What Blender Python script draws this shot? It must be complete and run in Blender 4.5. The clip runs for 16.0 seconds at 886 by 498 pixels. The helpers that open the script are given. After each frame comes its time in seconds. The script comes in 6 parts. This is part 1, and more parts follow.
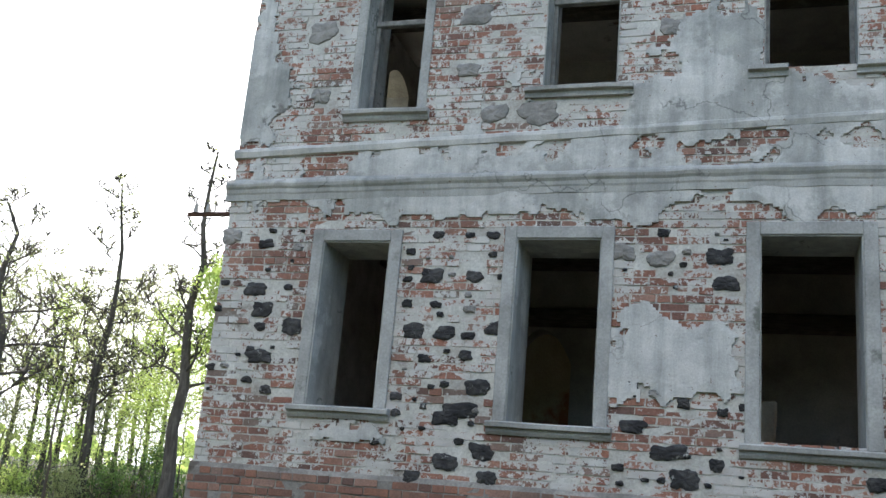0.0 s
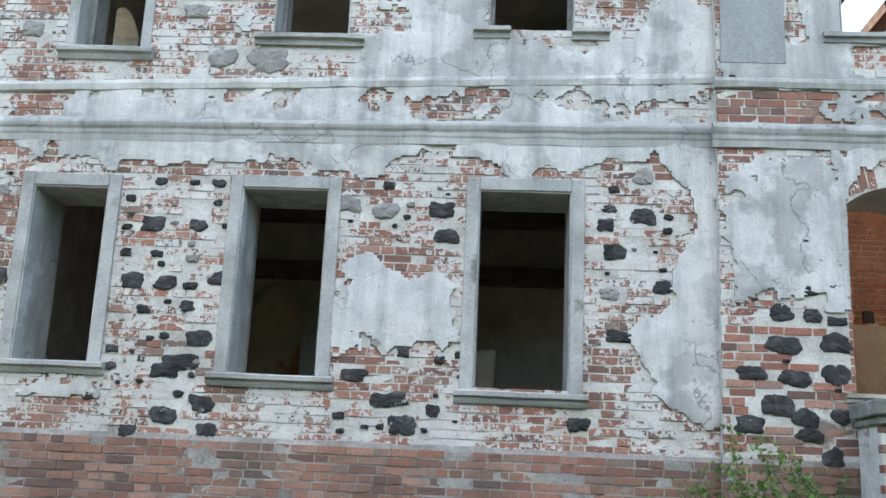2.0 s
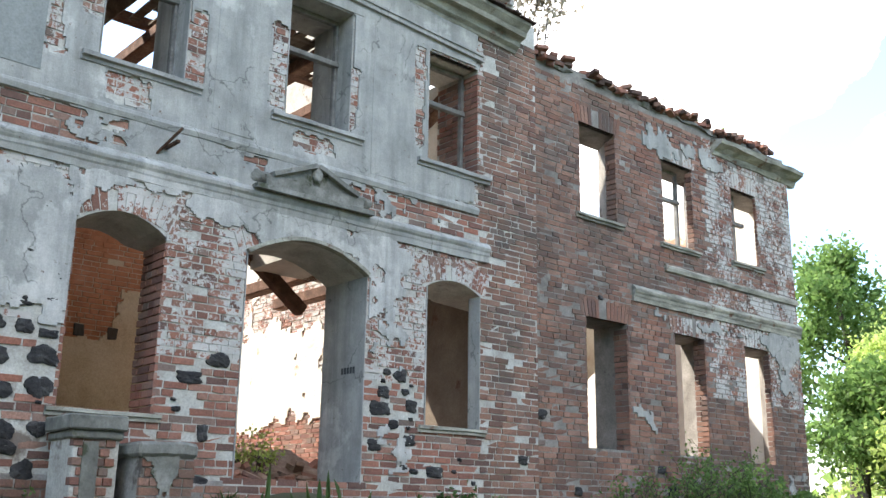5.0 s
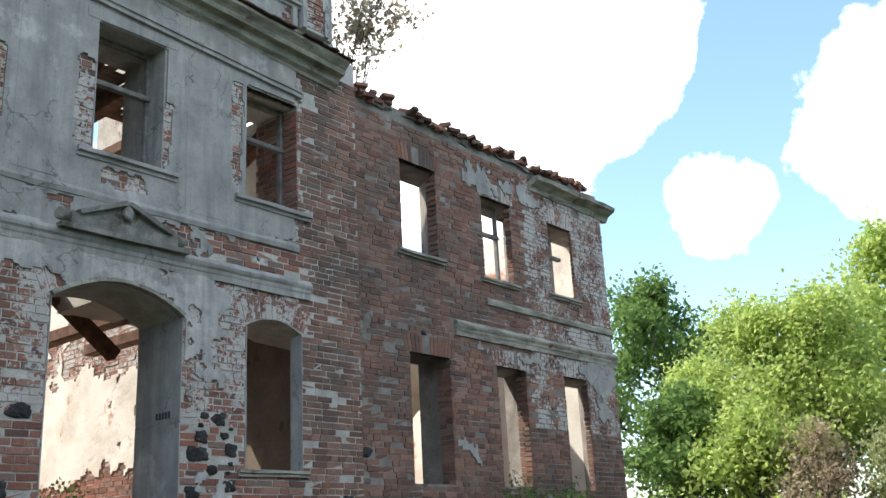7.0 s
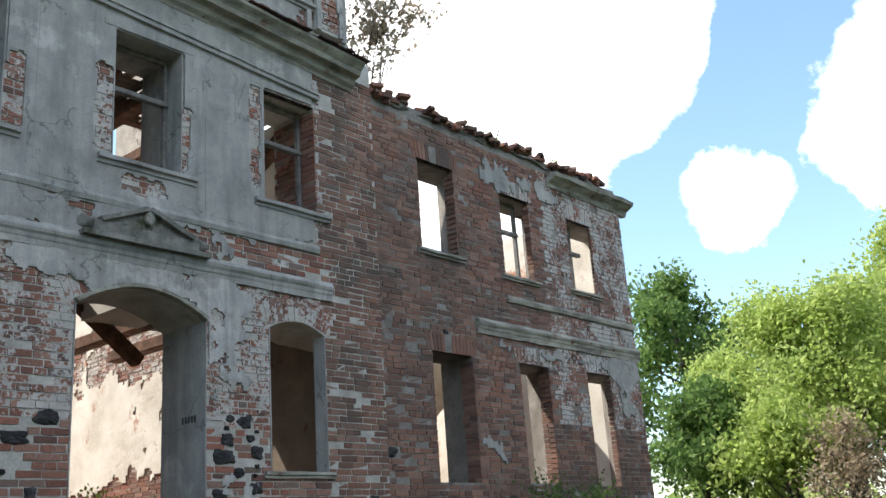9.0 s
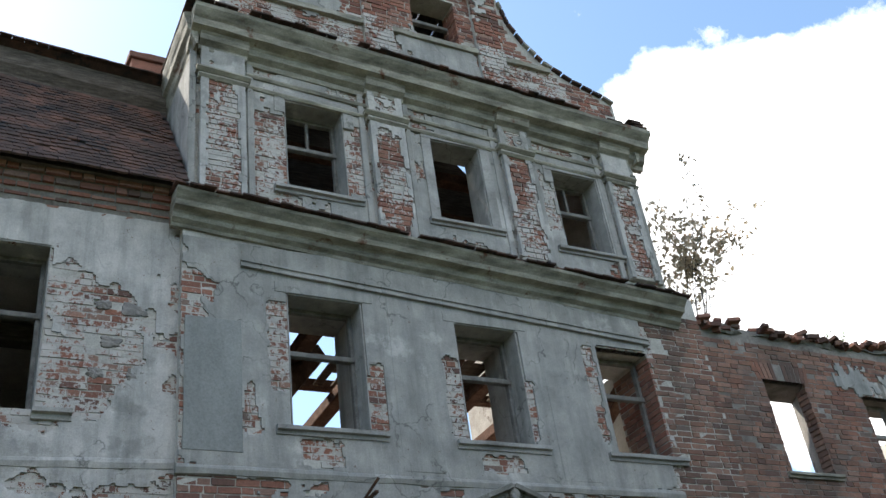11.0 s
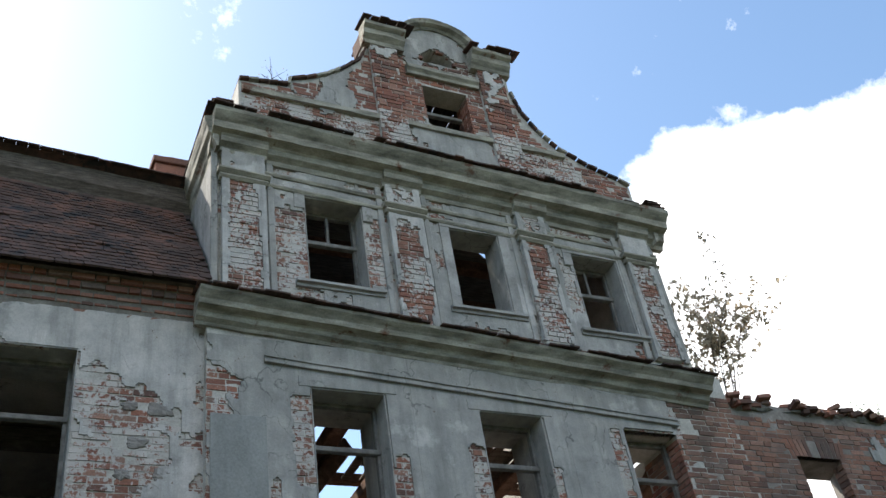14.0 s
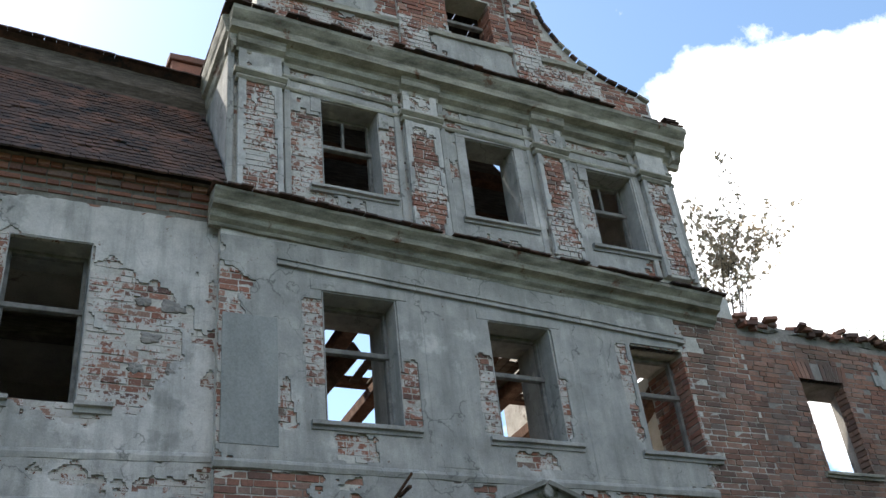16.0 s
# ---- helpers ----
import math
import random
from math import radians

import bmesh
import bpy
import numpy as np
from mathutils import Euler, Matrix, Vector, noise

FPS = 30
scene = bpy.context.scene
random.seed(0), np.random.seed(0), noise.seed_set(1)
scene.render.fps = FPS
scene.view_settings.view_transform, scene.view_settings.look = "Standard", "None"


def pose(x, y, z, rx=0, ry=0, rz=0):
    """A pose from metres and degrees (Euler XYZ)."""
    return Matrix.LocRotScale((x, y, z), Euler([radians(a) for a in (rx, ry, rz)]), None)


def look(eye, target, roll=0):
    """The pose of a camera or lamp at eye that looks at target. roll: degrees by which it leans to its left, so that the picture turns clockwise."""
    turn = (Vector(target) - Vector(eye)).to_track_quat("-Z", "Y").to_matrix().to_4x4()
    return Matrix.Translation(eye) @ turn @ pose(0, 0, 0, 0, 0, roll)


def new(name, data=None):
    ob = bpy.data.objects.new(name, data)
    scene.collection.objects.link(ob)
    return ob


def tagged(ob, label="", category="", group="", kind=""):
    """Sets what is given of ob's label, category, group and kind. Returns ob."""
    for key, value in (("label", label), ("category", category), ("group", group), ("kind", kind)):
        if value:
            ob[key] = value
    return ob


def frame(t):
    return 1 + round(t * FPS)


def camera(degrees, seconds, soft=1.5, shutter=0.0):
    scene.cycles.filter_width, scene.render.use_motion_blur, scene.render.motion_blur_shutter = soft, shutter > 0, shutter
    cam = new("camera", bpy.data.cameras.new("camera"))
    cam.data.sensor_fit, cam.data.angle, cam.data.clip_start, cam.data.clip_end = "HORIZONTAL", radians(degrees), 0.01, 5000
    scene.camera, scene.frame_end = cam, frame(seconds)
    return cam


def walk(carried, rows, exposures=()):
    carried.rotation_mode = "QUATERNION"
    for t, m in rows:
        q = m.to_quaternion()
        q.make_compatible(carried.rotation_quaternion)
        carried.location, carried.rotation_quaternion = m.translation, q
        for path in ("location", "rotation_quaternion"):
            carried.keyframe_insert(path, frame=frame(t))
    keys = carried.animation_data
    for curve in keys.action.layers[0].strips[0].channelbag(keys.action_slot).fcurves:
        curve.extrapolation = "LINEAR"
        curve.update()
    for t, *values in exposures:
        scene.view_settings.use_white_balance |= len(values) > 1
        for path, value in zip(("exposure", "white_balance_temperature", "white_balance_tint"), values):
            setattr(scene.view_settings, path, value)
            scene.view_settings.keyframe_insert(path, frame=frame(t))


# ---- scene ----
cam = camera(48.0, 16.0)
PATH = [
    (0, (0.34, -0.538, 1.575), (-0.255, 1.302, 2.087), 5.1),
    (0.5, (0.382, -0.508, 1.615), (-0.203, 1.36, 2.025), 4.0),
    (1, (0.438, -0.488, 1.604), (-0.107, 1.397, 1.992), 3.4),
    (1.5, (0.568, -0.42, 1.55), (0.119, 1.48, 1.982), 2.8),
    (2, (0.612, -0.459, 1.529), (0.503, 1.484, 1.99), 2.6),
    (2.5, (0.498, -0.423, 1.489), (0.723, 1.502, 1.984), 1.5),
    (3, (0.482, -0.362, 1.446), (0.955, 1.519, 1.933), 1.2),
    (3.5, (0.544, -0.391, 1.494), (1.254, 1.421, 1.956), 1.9),
    (4, (0.443, -0.398, 1.621), (1.395, 1.304, 2.066), 2.2),
    (4.5, (0.517, -0.45, 1.623), (1.677, 1.107, 2.101), 1.5),
    (5, (0.562, -0.526, 1.587), (1.823, 0.938, 2.104), 0.9),
    (5.2, (0.562, -0.55, 1.604), (1.874, 0.865, 2.129), 0.6),
    (7.3, (0.694, -0.572, 1.557), (2.188, 0.618, 2.151), -3.1),
    (7.5, (0.682, -0.603, 1.552), (2.182, 0.577, 2.148), -3.1),
    (8, (0.665, -0.622, 1.523), (2.181, 0.547, 2.103), -3.1),
    (8.5, (0.67, -0.597, 1.516), (2.166, 0.599, 2.092), -3.2),
    (9, (0.671, -0.513, 1.536), (2.134, 0.717, 2.126), -4.1),
    (9.5, (0.653, -0.422, 1.541), (1.953, 0.91, 2.272), -5.6),
    (10, (0.421, -0.565, 1.588), (1.499, 0.869, 2.47), -6.0),
    (12.3, (0.503, -0.856, 1.517), (1.305, 0.503, 2.746), -10.5),
    (12.5, (0.5, -0.877, 1.516), (1.303, 0.474, 2.753), -10.6),
    (13, (0.528, -0.898, 1.513), (1.338, 0.435, 2.764), -11.9),
    (13.5, (0.512, -0.873, 1.498), (1.333, 0.46, 2.742), -11.6),
    (14, (0.508, -0.885, 1.502), (1.291, 0.478, 2.739), -10.3),
    (14.5, (0.516, -0.887, 1.502), (1.287, 0.486, 2.734), -9.9),
    (15, (0.507, -0.906, 1.495), (1.284, 0.49, 2.699), -8.8),
    (15.5, (0.492, -0.888, 1.503), (1.28, 0.53, 2.674), -8.5),
    (16, (0.496, -0.88, 1.466), (1.282, 0.595, 2.564), -7.0),
]
EXPOSURES = [(0, 1.0), (1.5, 1.65), (2.5, 1.85), (3.5, 1.85), (4.2, 1.65), (5, 1.45), (6, 1.0), (7.5, 0.55), (9, 0.5), (10, 0.42), (12.5, 0.5), (14, 0.3), (16, 0.4)]
walk(cam, [(t, look(eye, target, roll)) for t, eye, target, roll in PATH], EXPOSURES)

# ---- light ----
SUN_AZ, SUN_EL = 38.0, 50.0          # degrees west of the building's back, and above the horizon
# cumulus: bearing, height, reach (degrees) and weight
# The last two heaps are unseen, added behind the camera to light the front.
CLOUDS = ((49.3, 34.0, 8.2, 0.95), (58.6, 31, 9.2, 0.95), (61.2, 27, 6.0, 0.75), (53, 25, 11, 0.95), (42, 28, 10, 0.7), (67.3, 18.3, 3.7, 0.66), (79, 21, 7.8, 0.85), (-44, 22, 34, 0.75), (-70, 30, 30, 0.5), (165, 45, 26, 0.6), (-150, 35, 22, 0.5))
world = bpy.data.worlds.new("sky")
scene.world = world
world.use_nodes = True
wn, wl = world.node_tree.nodes, world.node_tree.links
wn.clear()
w_out = wn.new("ShaderNodeOutputWorld")
w_bg = wn.new("ShaderNodeBackground")
w_sky = wn.new("ShaderNodeTexSky")
w_sky.sky_type = "NISHITA"
w_sky.sun_disc = False
w_sky.sun_elevation = radians(SUN_EL)
w_sky.sun_rotation = radians(-SUN_AZ)
w_sky.air_density, w_sky.dust_density, w_sky.ozone_density = 1.0, 1.1, 1.0
w_bg.inputs["Strength"].default_value = 0.15
# clouds: cumulus heaps on the dome, each a lobe broken up by fractal noise
w_co = wn.new("ShaderNodeTexCoord")
w_n1 = wn.new("ShaderNodeTexNoise")
w_n1.inputs["Scale"].default_value = 7.5
w_n1.inputs["Detail"].default_value = 9.0
w_n1.inputs["Roughness"].default_value = 0.62
wl.new(w_co.outputs["Generated"], w_n1.inputs["Vector"])
w_amp = wn.new("ShaderNodeMath")
w_amp.operation = "MULTIPLY_ADD"
w_amp.inputs[1].default_value, w_amp.inputs[2].default_value = 1.75, -0.86
wl.new(w_n1.outputs["Fac"], w_amp.inputs[0])
w_sum = w_amp.outputs[0]
for az, el, reach, weight in CLOUDS:
    d = wn.new("ShaderNodeVectorMath")
    d.operation = "DOT_PRODUCT"
    d.inputs[1].default_value = (math.sin(radians(az)) * math.cos(radians(el)), math.cos(radians(az)) * math.cos(radians(el)), math.sin(radians(el)))
    r = wn.new("ShaderNodeMapRange")
    r.inputs["From Min"].default_value, r.inputs["From Max"].default_value = math.cos(radians(reach)), 1.0
    r.inputs["To Min"].default_value, r.inputs["To Max"].default_value = 0.0, weight
    s_ = wn.new("ShaderNodeMath")
    s_.operation = "ADD"
    wl.new(w_co.outputs["Generated"], d.inputs[0])
    wl.new(d.outputs["Value"], r.inputs["Value"])
    wl.new(w_sum, s_.inputs[0])
    wl.new(r.outputs["Result"], s_.inputs[1])
    w_sum = s_.outputs[0]
w_r = wn.new("ShaderNodeValToRGB")
w_r.color_ramp.elements[0].position = 0.20
w_r.color_ramp.elements[1].position = 0.42
w_mix = wn.new("ShaderNodeMix")
w_mix.data_type = "RGBA"
w_mix.inputs["B"].default_value = (12.0, 12.0, 12.2, 1)
wl.new(w_sum, w_r.inputs["Fac"])
wl.new(w_r.outputs["Color"], w_mix.inputs["Factor"])
w_hue = wn.new("ShaderNodeHueSaturation")
w_hue.inputs["Hue"].default_value = 0.494
w_hue.inputs["Saturation"].default_value = 1.04
w_hue.inputs["Value"].default_value = 1.6
wl.new(w_sky.outputs["Color"], w_hue.inputs["Color"])
wl.new(w_hue.outputs["Color"], w_mix.inputs["A"])
wl.new(w_mix.outputs["Result"], w_bg.inputs["Color"])
wl.new(w_bg.outputs["Background"], w_out.inputs["Surface"])

sun = new("sun", bpy.data.lights.new("sun", "SUN"))
sun.data.energy, sun.data.angle, sun.data.color = 5.0, radians(0.5), (1.0, 0.94, 0.84)
SUN_DIR = Vector((-math.sin(radians(SUN_AZ)) * math.cos(radians(SUN_EL)),
                  math.cos(radians(SUN_AZ)) * math.cos(radians(SUN_EL)), math.sin(radians(SUN_EL))))
sun.matrix_world = look(SUN_DIR * 60, (0, 0, 0))


# ---- materials ----
def material(name, rough=0.9):
    m = bpy.data.materials.new(name)
    m.use_nodes = True
    b = m.node_tree.nodes["Principled BSDF"]
    b.inputs["Roughness"].default_value = rough
    b.inputs["Specular IOR Level"].default_value = 0.25
    return m, m.node_tree.nodes, m.node_tree.links, b


def noise_node(m, scale, detail=6.0, rough=0.6, vec=None, stretch=None):
    n, l = m.node_tree.nodes, m.node_tree.links
    if vec is None:
        g = n.new("ShaderNodeNewGeometry")
        vec = g.outputs["Position"]
    if stretch:
        mp = n.new("ShaderNodeMapping")
        mp.inputs["Scale"].default_value = stretch
        l.new(vec, mp.inputs["Vector"])
        vec = mp.outputs["Vector"]
    t = n.new("ShaderNodeTexNoise")
    t.inputs["Scale"].default_value, t.inputs["Detail"].default_value, t.inputs["Roughness"].default_value = scale, detail, rough
    l.new(vec, t.inputs["Vector"])
    return t.outputs["Fac"]


def ramp(m, fac, stops):
    n, l = m.node_tree.nodes, m.node_tree.links
    r = n.new("ShaderNodeValToRGB")
    e = r.color_ramp.elements
    while len(e) < len(stops):
        e.new(0.5)
    for k, (p, c) in enumerate(stops):
        e[k].position = p
        e[k].color = (*c, 1) if len(c) == 3 else c
    l.new(fac, r.inputs["Fac"])
    return r.outputs["Color"]


def mix(m, fac, a, b, mode="MIX"):
    n, l = m.node_tree.nodes, m.node_tree.links
    x = n.new("ShaderNodeMix")
    x.data_type, x.blend_type = "RGBA", mode
    for key, v in (("Factor", fac), ("A", a), ("B", b)):
        if isinstance(v, (int, float)):
            x.inputs[key].default_value = v
        elif isinstance(v, tuple):
            x.inputs[key].default_value = (*v, 1)
        else:
            l.new(v, x.inputs[key])
    return x.outputs["Result"]


def bump(m, b, height, strength=0.5, dist=0.02):
    n, l = m.node_tree.nodes, m.node_tree.links
    u = n.new("ShaderNodeBump")
    u.inputs["Strength"].default_value, u.inputs["Distance"].default_value = strength, dist
    l.new(height, u.inputs["Height"])
    l.new(u.outputs["Normal"], b.inputs["Normal"])


G0, G1 = (0, 0, 0), (1, 1, 1)


def random_per_piece(m):
    n, l = m.node_tree.nodes, m.node_tree.links
    g, o, a, f = n.new("ShaderNodeNewGeometry"), n.new("ShaderNodeObjectInfo"), n.new("ShaderNodeMath"), n.new("ShaderNodeMath")
    a.operation, f.operation = "ADD", "FRACT"
    l.new(g.outputs["Random Per Island"], a.inputs[0])
    l.new(o.outputs["Random"], a.inputs[1])
    l.new(a.outputs[0], f.inputs[0])
    return f.outputs[0]


def brick_material(name, wash=0.5, warm=1.0, extra_dark=0.0):
    """Old handmade brick with lime wash left in patches. wash: where the wash begins on the noise (lower: more)."""
    m, n, l, b = material(name, 0.92)
    r = random_per_piece(m)
    base = ramp(m, r, [(0.0, (0.105, 0.05, 0.04)), (0.2, (0.20 * warm, 0.075, 0.05)), (0.45, (0.28 * warm, 0.105, 0.064)),
                       (0.68, (0.30 * warm, 0.132, 0.088)), (0.86, (0.34, 0.18, 0.13)), (1.0, (0.16, 0.115, 0.095))])
    base = mix(m, 0.2, base, (0.20, 0.165, 0.145))
    grain = noise_node(m, 45, 5)
    base = mix(m, 0.55, base, ramp(m, grain, [(0.25, (0.22, 0.22, 0.22)), (0.75, (0.82, 0.82, 0.82))]), "OVERLAY")
    dirt = ramp(m, noise_node(m, 1.1, 7, 0.65), [(0.42, G0), (0.68, G1)])
    base = mix(m, mix(m, 0.5 + extra_dark, G0, dirt), base, (0.085, 0.07, 0.06))
    big = noise_node(m, 1.7, 7, 0.62)
    fine = noise_node(m, 19, 6, 0.7)
    s = n.new("ShaderNodeMath")
    s.operation = "MULTIPLY_ADD"
    l.new(fine, s.inputs[0])
    s.inputs[1].default_value = 1.0
    l.new(big, s.inputs[2])
    wf = ramp(m, s.outputs[0], [(wash + 0.43, G0), (wash + 0.53, (0.82, 0.82, 0.82))])
    white = ramp(m, noise_node(m, 3.1, 5), [(0.3, (0.42, 0.41, 0.385)), (0.7, (0.60, 0.585, 0.55))])
    base = mix(m, wf, base, white)
    l.new(base, b.inputs["Base Color"])
    bump(m, b, mix(m, 0.5, grain, fine), 0.7, 0.012)
    return m


def mottled(name, dark, mid, light, scale=1.6, rough=0.92, spots=None, grain=40, stretch=None, relief=0.5, bumpdist=0.01):
    m, n, l, b = material(name, rough)
    a = noise_node(m, scale, 8, 0.65, None, stretch)
    col = ramp(m, a, [(0.28, dark), (0.5, mid), (0.72, light)])
    g = noise_node(m, grain, 5, 0.65)
    col = mix(m, 0.35, col, ramp(m, g, [(0.25, (0.2, 0.2, 0.2)), (0.75, (0.8, 0.8, 0.8))]), "OVERLAY")
    if spots:
        sp = ramp(m, noise_node(m, spots[1], 7, 0.7), [(spots[2], G0), (spots[2] + 0.07, G1)])
        col = mix(m, sp, col, spots[0])
    l.new(col, b.inputs["Base Color"])
    bump(m, b, mix(m, 0.5, g, a), relief, bumpdist)
    return m


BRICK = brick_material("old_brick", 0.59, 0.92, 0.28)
BRICK_WASHED = brick_material("limewashed_brick", 0.565)
BRICK_PALE = brick_material("whitened_brick", 0.515)
BRICK_BARE = brick_material("bare_brick", 0.61, 1.05, 0.05)
# This brick is mixed darker than the others.
BRICK_DARK = brick_material("dark_brown_brick", 0.585, 0.86, 0.4)
MORTAR = mottled("lime_mortar", (0.30, 0.27, 0.24), (0.43, 0.41, 0.37), (0.56, 0.54, 0.50), 2.5, spots=((0.17, 0.14, 0.12), 1.2, 0.60))


def plaster_material(name, bias):
    """Old lime plaster: grey newer coats over a white one, rain streaks, specks and hair cracks. bias: lower leaves more grey."""
    m, n, l, b = material(name, 0.93)
    patch = noise_node(m, 0.75, 9, 0.62)
    tone = noise_node(m, 2.6, 7, 0.65)
    grey = ramp(m, tone, [(0.28, (0.232, 0.228, 0.216)), (0.5, (0.33, 0.322, 0.302)), (0.72, (0.42, 0.403, 0.374))])
    white = ramp(m, tone, [(0.28, (0.335, 0.325, 0.308)), (0.5, (0.465, 0.447, 0.422)), (0.72, (0.575, 0.55, 0.518))])
    col = mix(m, ramp(m, patch, [(bias, G0), (bias + 0.035, G1)]), grey, white)
    streak = ramp(m, noise_node(m, 5.0, 6, 0.65, None, (1, 1, 0.09)), [(0.45, G0), (0.72, (0.6, 0.6, 0.6))])
    col = mix(m, streak, col, (0.15, 0.155, 0.145))
    pale = ramp(m, noise_node(m, 3.3, 6, 0.7, None, (1, 1, 0.14)), [(0.56, G0), (0.72, (0.5, 0.5, 0.5))])
    col = mix(m, pale, col, (0.50, 0.49, 0.46))
    speck = ramp(m, noise_node(m, 13, 4, 0.75), [(0.655, G0), (0.70, G1)])
    col = mix(m, speck, col, (0.16, 0.115, 0.09))
    grain = noise_node(m, 60, 5, 0.65)
    col = mix(m, 0.3, col, ramp(m, grain, [(0.25, (0.25, 0.25, 0.25)), (0.75, (0.75, 0.75, 0.75))]), "OVERLAY")
    v = n.new("ShaderNodeTexVoronoi")
    v.feature = "DISTANCE_TO_EDGE"
    v.inputs["Scale"].default_value = 0.8
    g = n.new("ShaderNodeNewGeometry")
    warp = n.new("ShaderNodeVectorMath")
    warp.operation = "ADD"
    wn_ = n.new("ShaderNodeTexNoise")
    wn_.inputs["Scale"].default_value, wn_.inputs["Detail"].default_value = 2.2, 6
    l.new(g.outputs["Position"], wn_.inputs["Vector"])
    l.new(g.outputs["Position"], warp.inputs[0])
    l.new(wn_.outputs["Color"], warp.inputs[1])
    l.new(warp.outputs[0], v.inputs["Vector"])
    crack = ramp(m, v.outputs["Distance"], [(0.0, (0.75, 0.75, 0.75)), (0.012, G0)])
    col = mix(m, mix(m, ramp(m, patch, [(0.46, G0), (0.52, G1)]), crack, G0), col, (0.09, 0.09, 0.085))
    l.new(col, b.inputs["Base Color"])
    bump(m, b, mix(m, 0.5, grain, tone), 0.5, 0.012)
    return m


PLASTER_GREY = plaster_material("grey_render", 0.58)
PLASTER_WHITE = plaster_material("lime_plaster", 0.44)
STONE = mottled("boulder_granite", (0.014, 0.013, 0.014), (0.036, 0.034, 0.034), (0.085, 0.08, 0.078), 7, spots=((0.40, 0.39, 0.37), 9.0, 0.62), grain=70, relief=0.8)
STONE_GREY = mottled("grey_boulder", (0.14, 0.13, 0.12), (0.22, 0.205, 0.19), (0.30, 0.28, 0.26), 5, grain=60, relief=0.6)
TRIM = mottled("stone_trim", (0.19, 0.184, 0.173), (0.31, 0.30, 0.283), (0.43, 0.415, 0.39), 1.7, spots=((0.15, 0.15, 0.13), 2.0, 0.60), relief=0.4)
CORNICE = mottled("weathered_cornice", (0.10, 0.096, 0.078), (0.29, 0.275, 0.23), (0.49, 0.465, 0.39), 3.2, spots=((0.14, 0.075, 0.05), 2.3, 0.59), stretch=(0.6, 1, 2.2), relief=0.6)
ROOF_TILE = mottled("clay_roof_tile", (0.03, 0.025, 0.023), (0.075, 0.047, 0.038), (0.17, 0.085, 0.06), 2.2, spots=((0.03, 0.028, 0.028), 3.0, 0.55), relief=0.6)
WOOD = mottled("weathered_timber", (0.05, 0.042, 0.036), (0.11, 0.092, 0.078), (0.19, 0.165, 0.14), 5, stretch=(1, 1, 8), relief=0.7)
WOOD_FRAME = mottled("grey_window_timber", (0.10, 0.095, 0.09), (0.18, 0.175, 0.165), (0.28, 0.27, 0.255), 6, relief=0.5)
WOOD_RED = mottled("brown_rafter", (0.06, 0.033, 0.022), (0.12, 0.065, 0.043), (0.22, 0.13, 0.09), 5, relief=0.6)
INNER = mottled("inner_plaster", (0.40, 0.30, 0.20), (0.58, 0.49, 0.37), (0.70, 0.64, 0.54), 0.9, spots=((0.42, 0.19, 0.10), 0.6, 0.53), relief=0.5)
INNER_DARK = mottled("sooty_inner_plaster", (0.27, 0.255, 0.23), (0.42, 0.40, 0.36), (0.56, 0.54, 0.49), 0.9, spots=((0.11, 0.06, 0.04), 0.9, 0.6), relief=0.4)
# Brown that carries the small side room's shade in its colour.
INNER_BROWN = mottled("shade_brown_plaster", (0.10, 0.075, 0.055), (0.16, 0.125, 0.095), (0.23, 0.185, 0.145), 1.1, spots=((0.10, 0.05, 0.035), 1.2, 0.58), relief=0.5)
LIMEWASH = mottled("inner_limewash", (0.50, 0.45, 0.38), (0.66, 0.62, 0.55), (0.78, 0.75, 0.69), 1.1, spots=((0.42, 0.22, 0.14), 0.9, 0.60), relief=0.6)
OCHRE = mottled("ochre_inner_plaster", (0.40, 0.30, 0.19), (0.54, 0.43, 0.29), (0.64, 0.54, 0.40), 1.4, relief=0.5)
# Brick of the inner hall wall, lighter and more orange than the front's.
BRICK_ORANGE = mottled("orange_inner_brick", (0.30, 0.12, 0.065), (0.44, 0.19, 0.10), (0.55, 0.27, 0.16), 3.5, relief=0.6)
BOARDS = mottled("floor_boards", (0.07, 0.055, 0.042), (0.13, 0.105, 0.08), (0.20, 0.165, 0.13), 3, stretch=(0.3, 5, 1))
RUBBLE = mottled("brick_rubble", (0.13, 0.075, 0.055), (0.25, 0.17, 0.13), (0.40, 0.33, 0.28), 3.0, relief=0.8)
SOIL = mottled("meadow_soil", (0.034, 0.036, 0.017), (0.058, 0.058, 0.030), (0.125, 0.108, 0.075), 0.6, relief=0.6)
IRON = mottled("rusty_iron", (0.03, 0.018, 0.013), (0.06, 0.032, 0.02), (0.10, 0.05, 0.03), 9)
# Joints darkened for damp and for shade painted in at the wall foot.
MORTAR_DARK = mottled("damp_shade_mortar", (0.13, 0.115, 0.10), (0.22, 0.20, 0.18), (0.34, 0.32, 0.29), 2.5, spots=((0.09, 0.075, 0.065), 1.5, 0.58))
PIER = mottled("mossy_pier_render", (0.09, 0.088, 0.078), (0.17, 0.165, 0.145), (0.31, 0.30, 0.275), 3.2, spots=((0.06, 0.065, 0.04), 2.5, 0.56), relief=0.8)
PIER_GREY = mottled("newer_cement_render", (0.19, 0.195, 0.185), (0.245, 0.25, 0.24), (0.30, 0.305, 0.29), 2.0, stretch=(1, 1, 0.3), relief=0.3)
BARK = mottled("tree_bark", (0.03, 0.025, 0.02), (0.065, 0.055, 0.045), (0.12, 0.105, 0.09), 6, stretch=(1, 1, 0.2), relief=0.8)


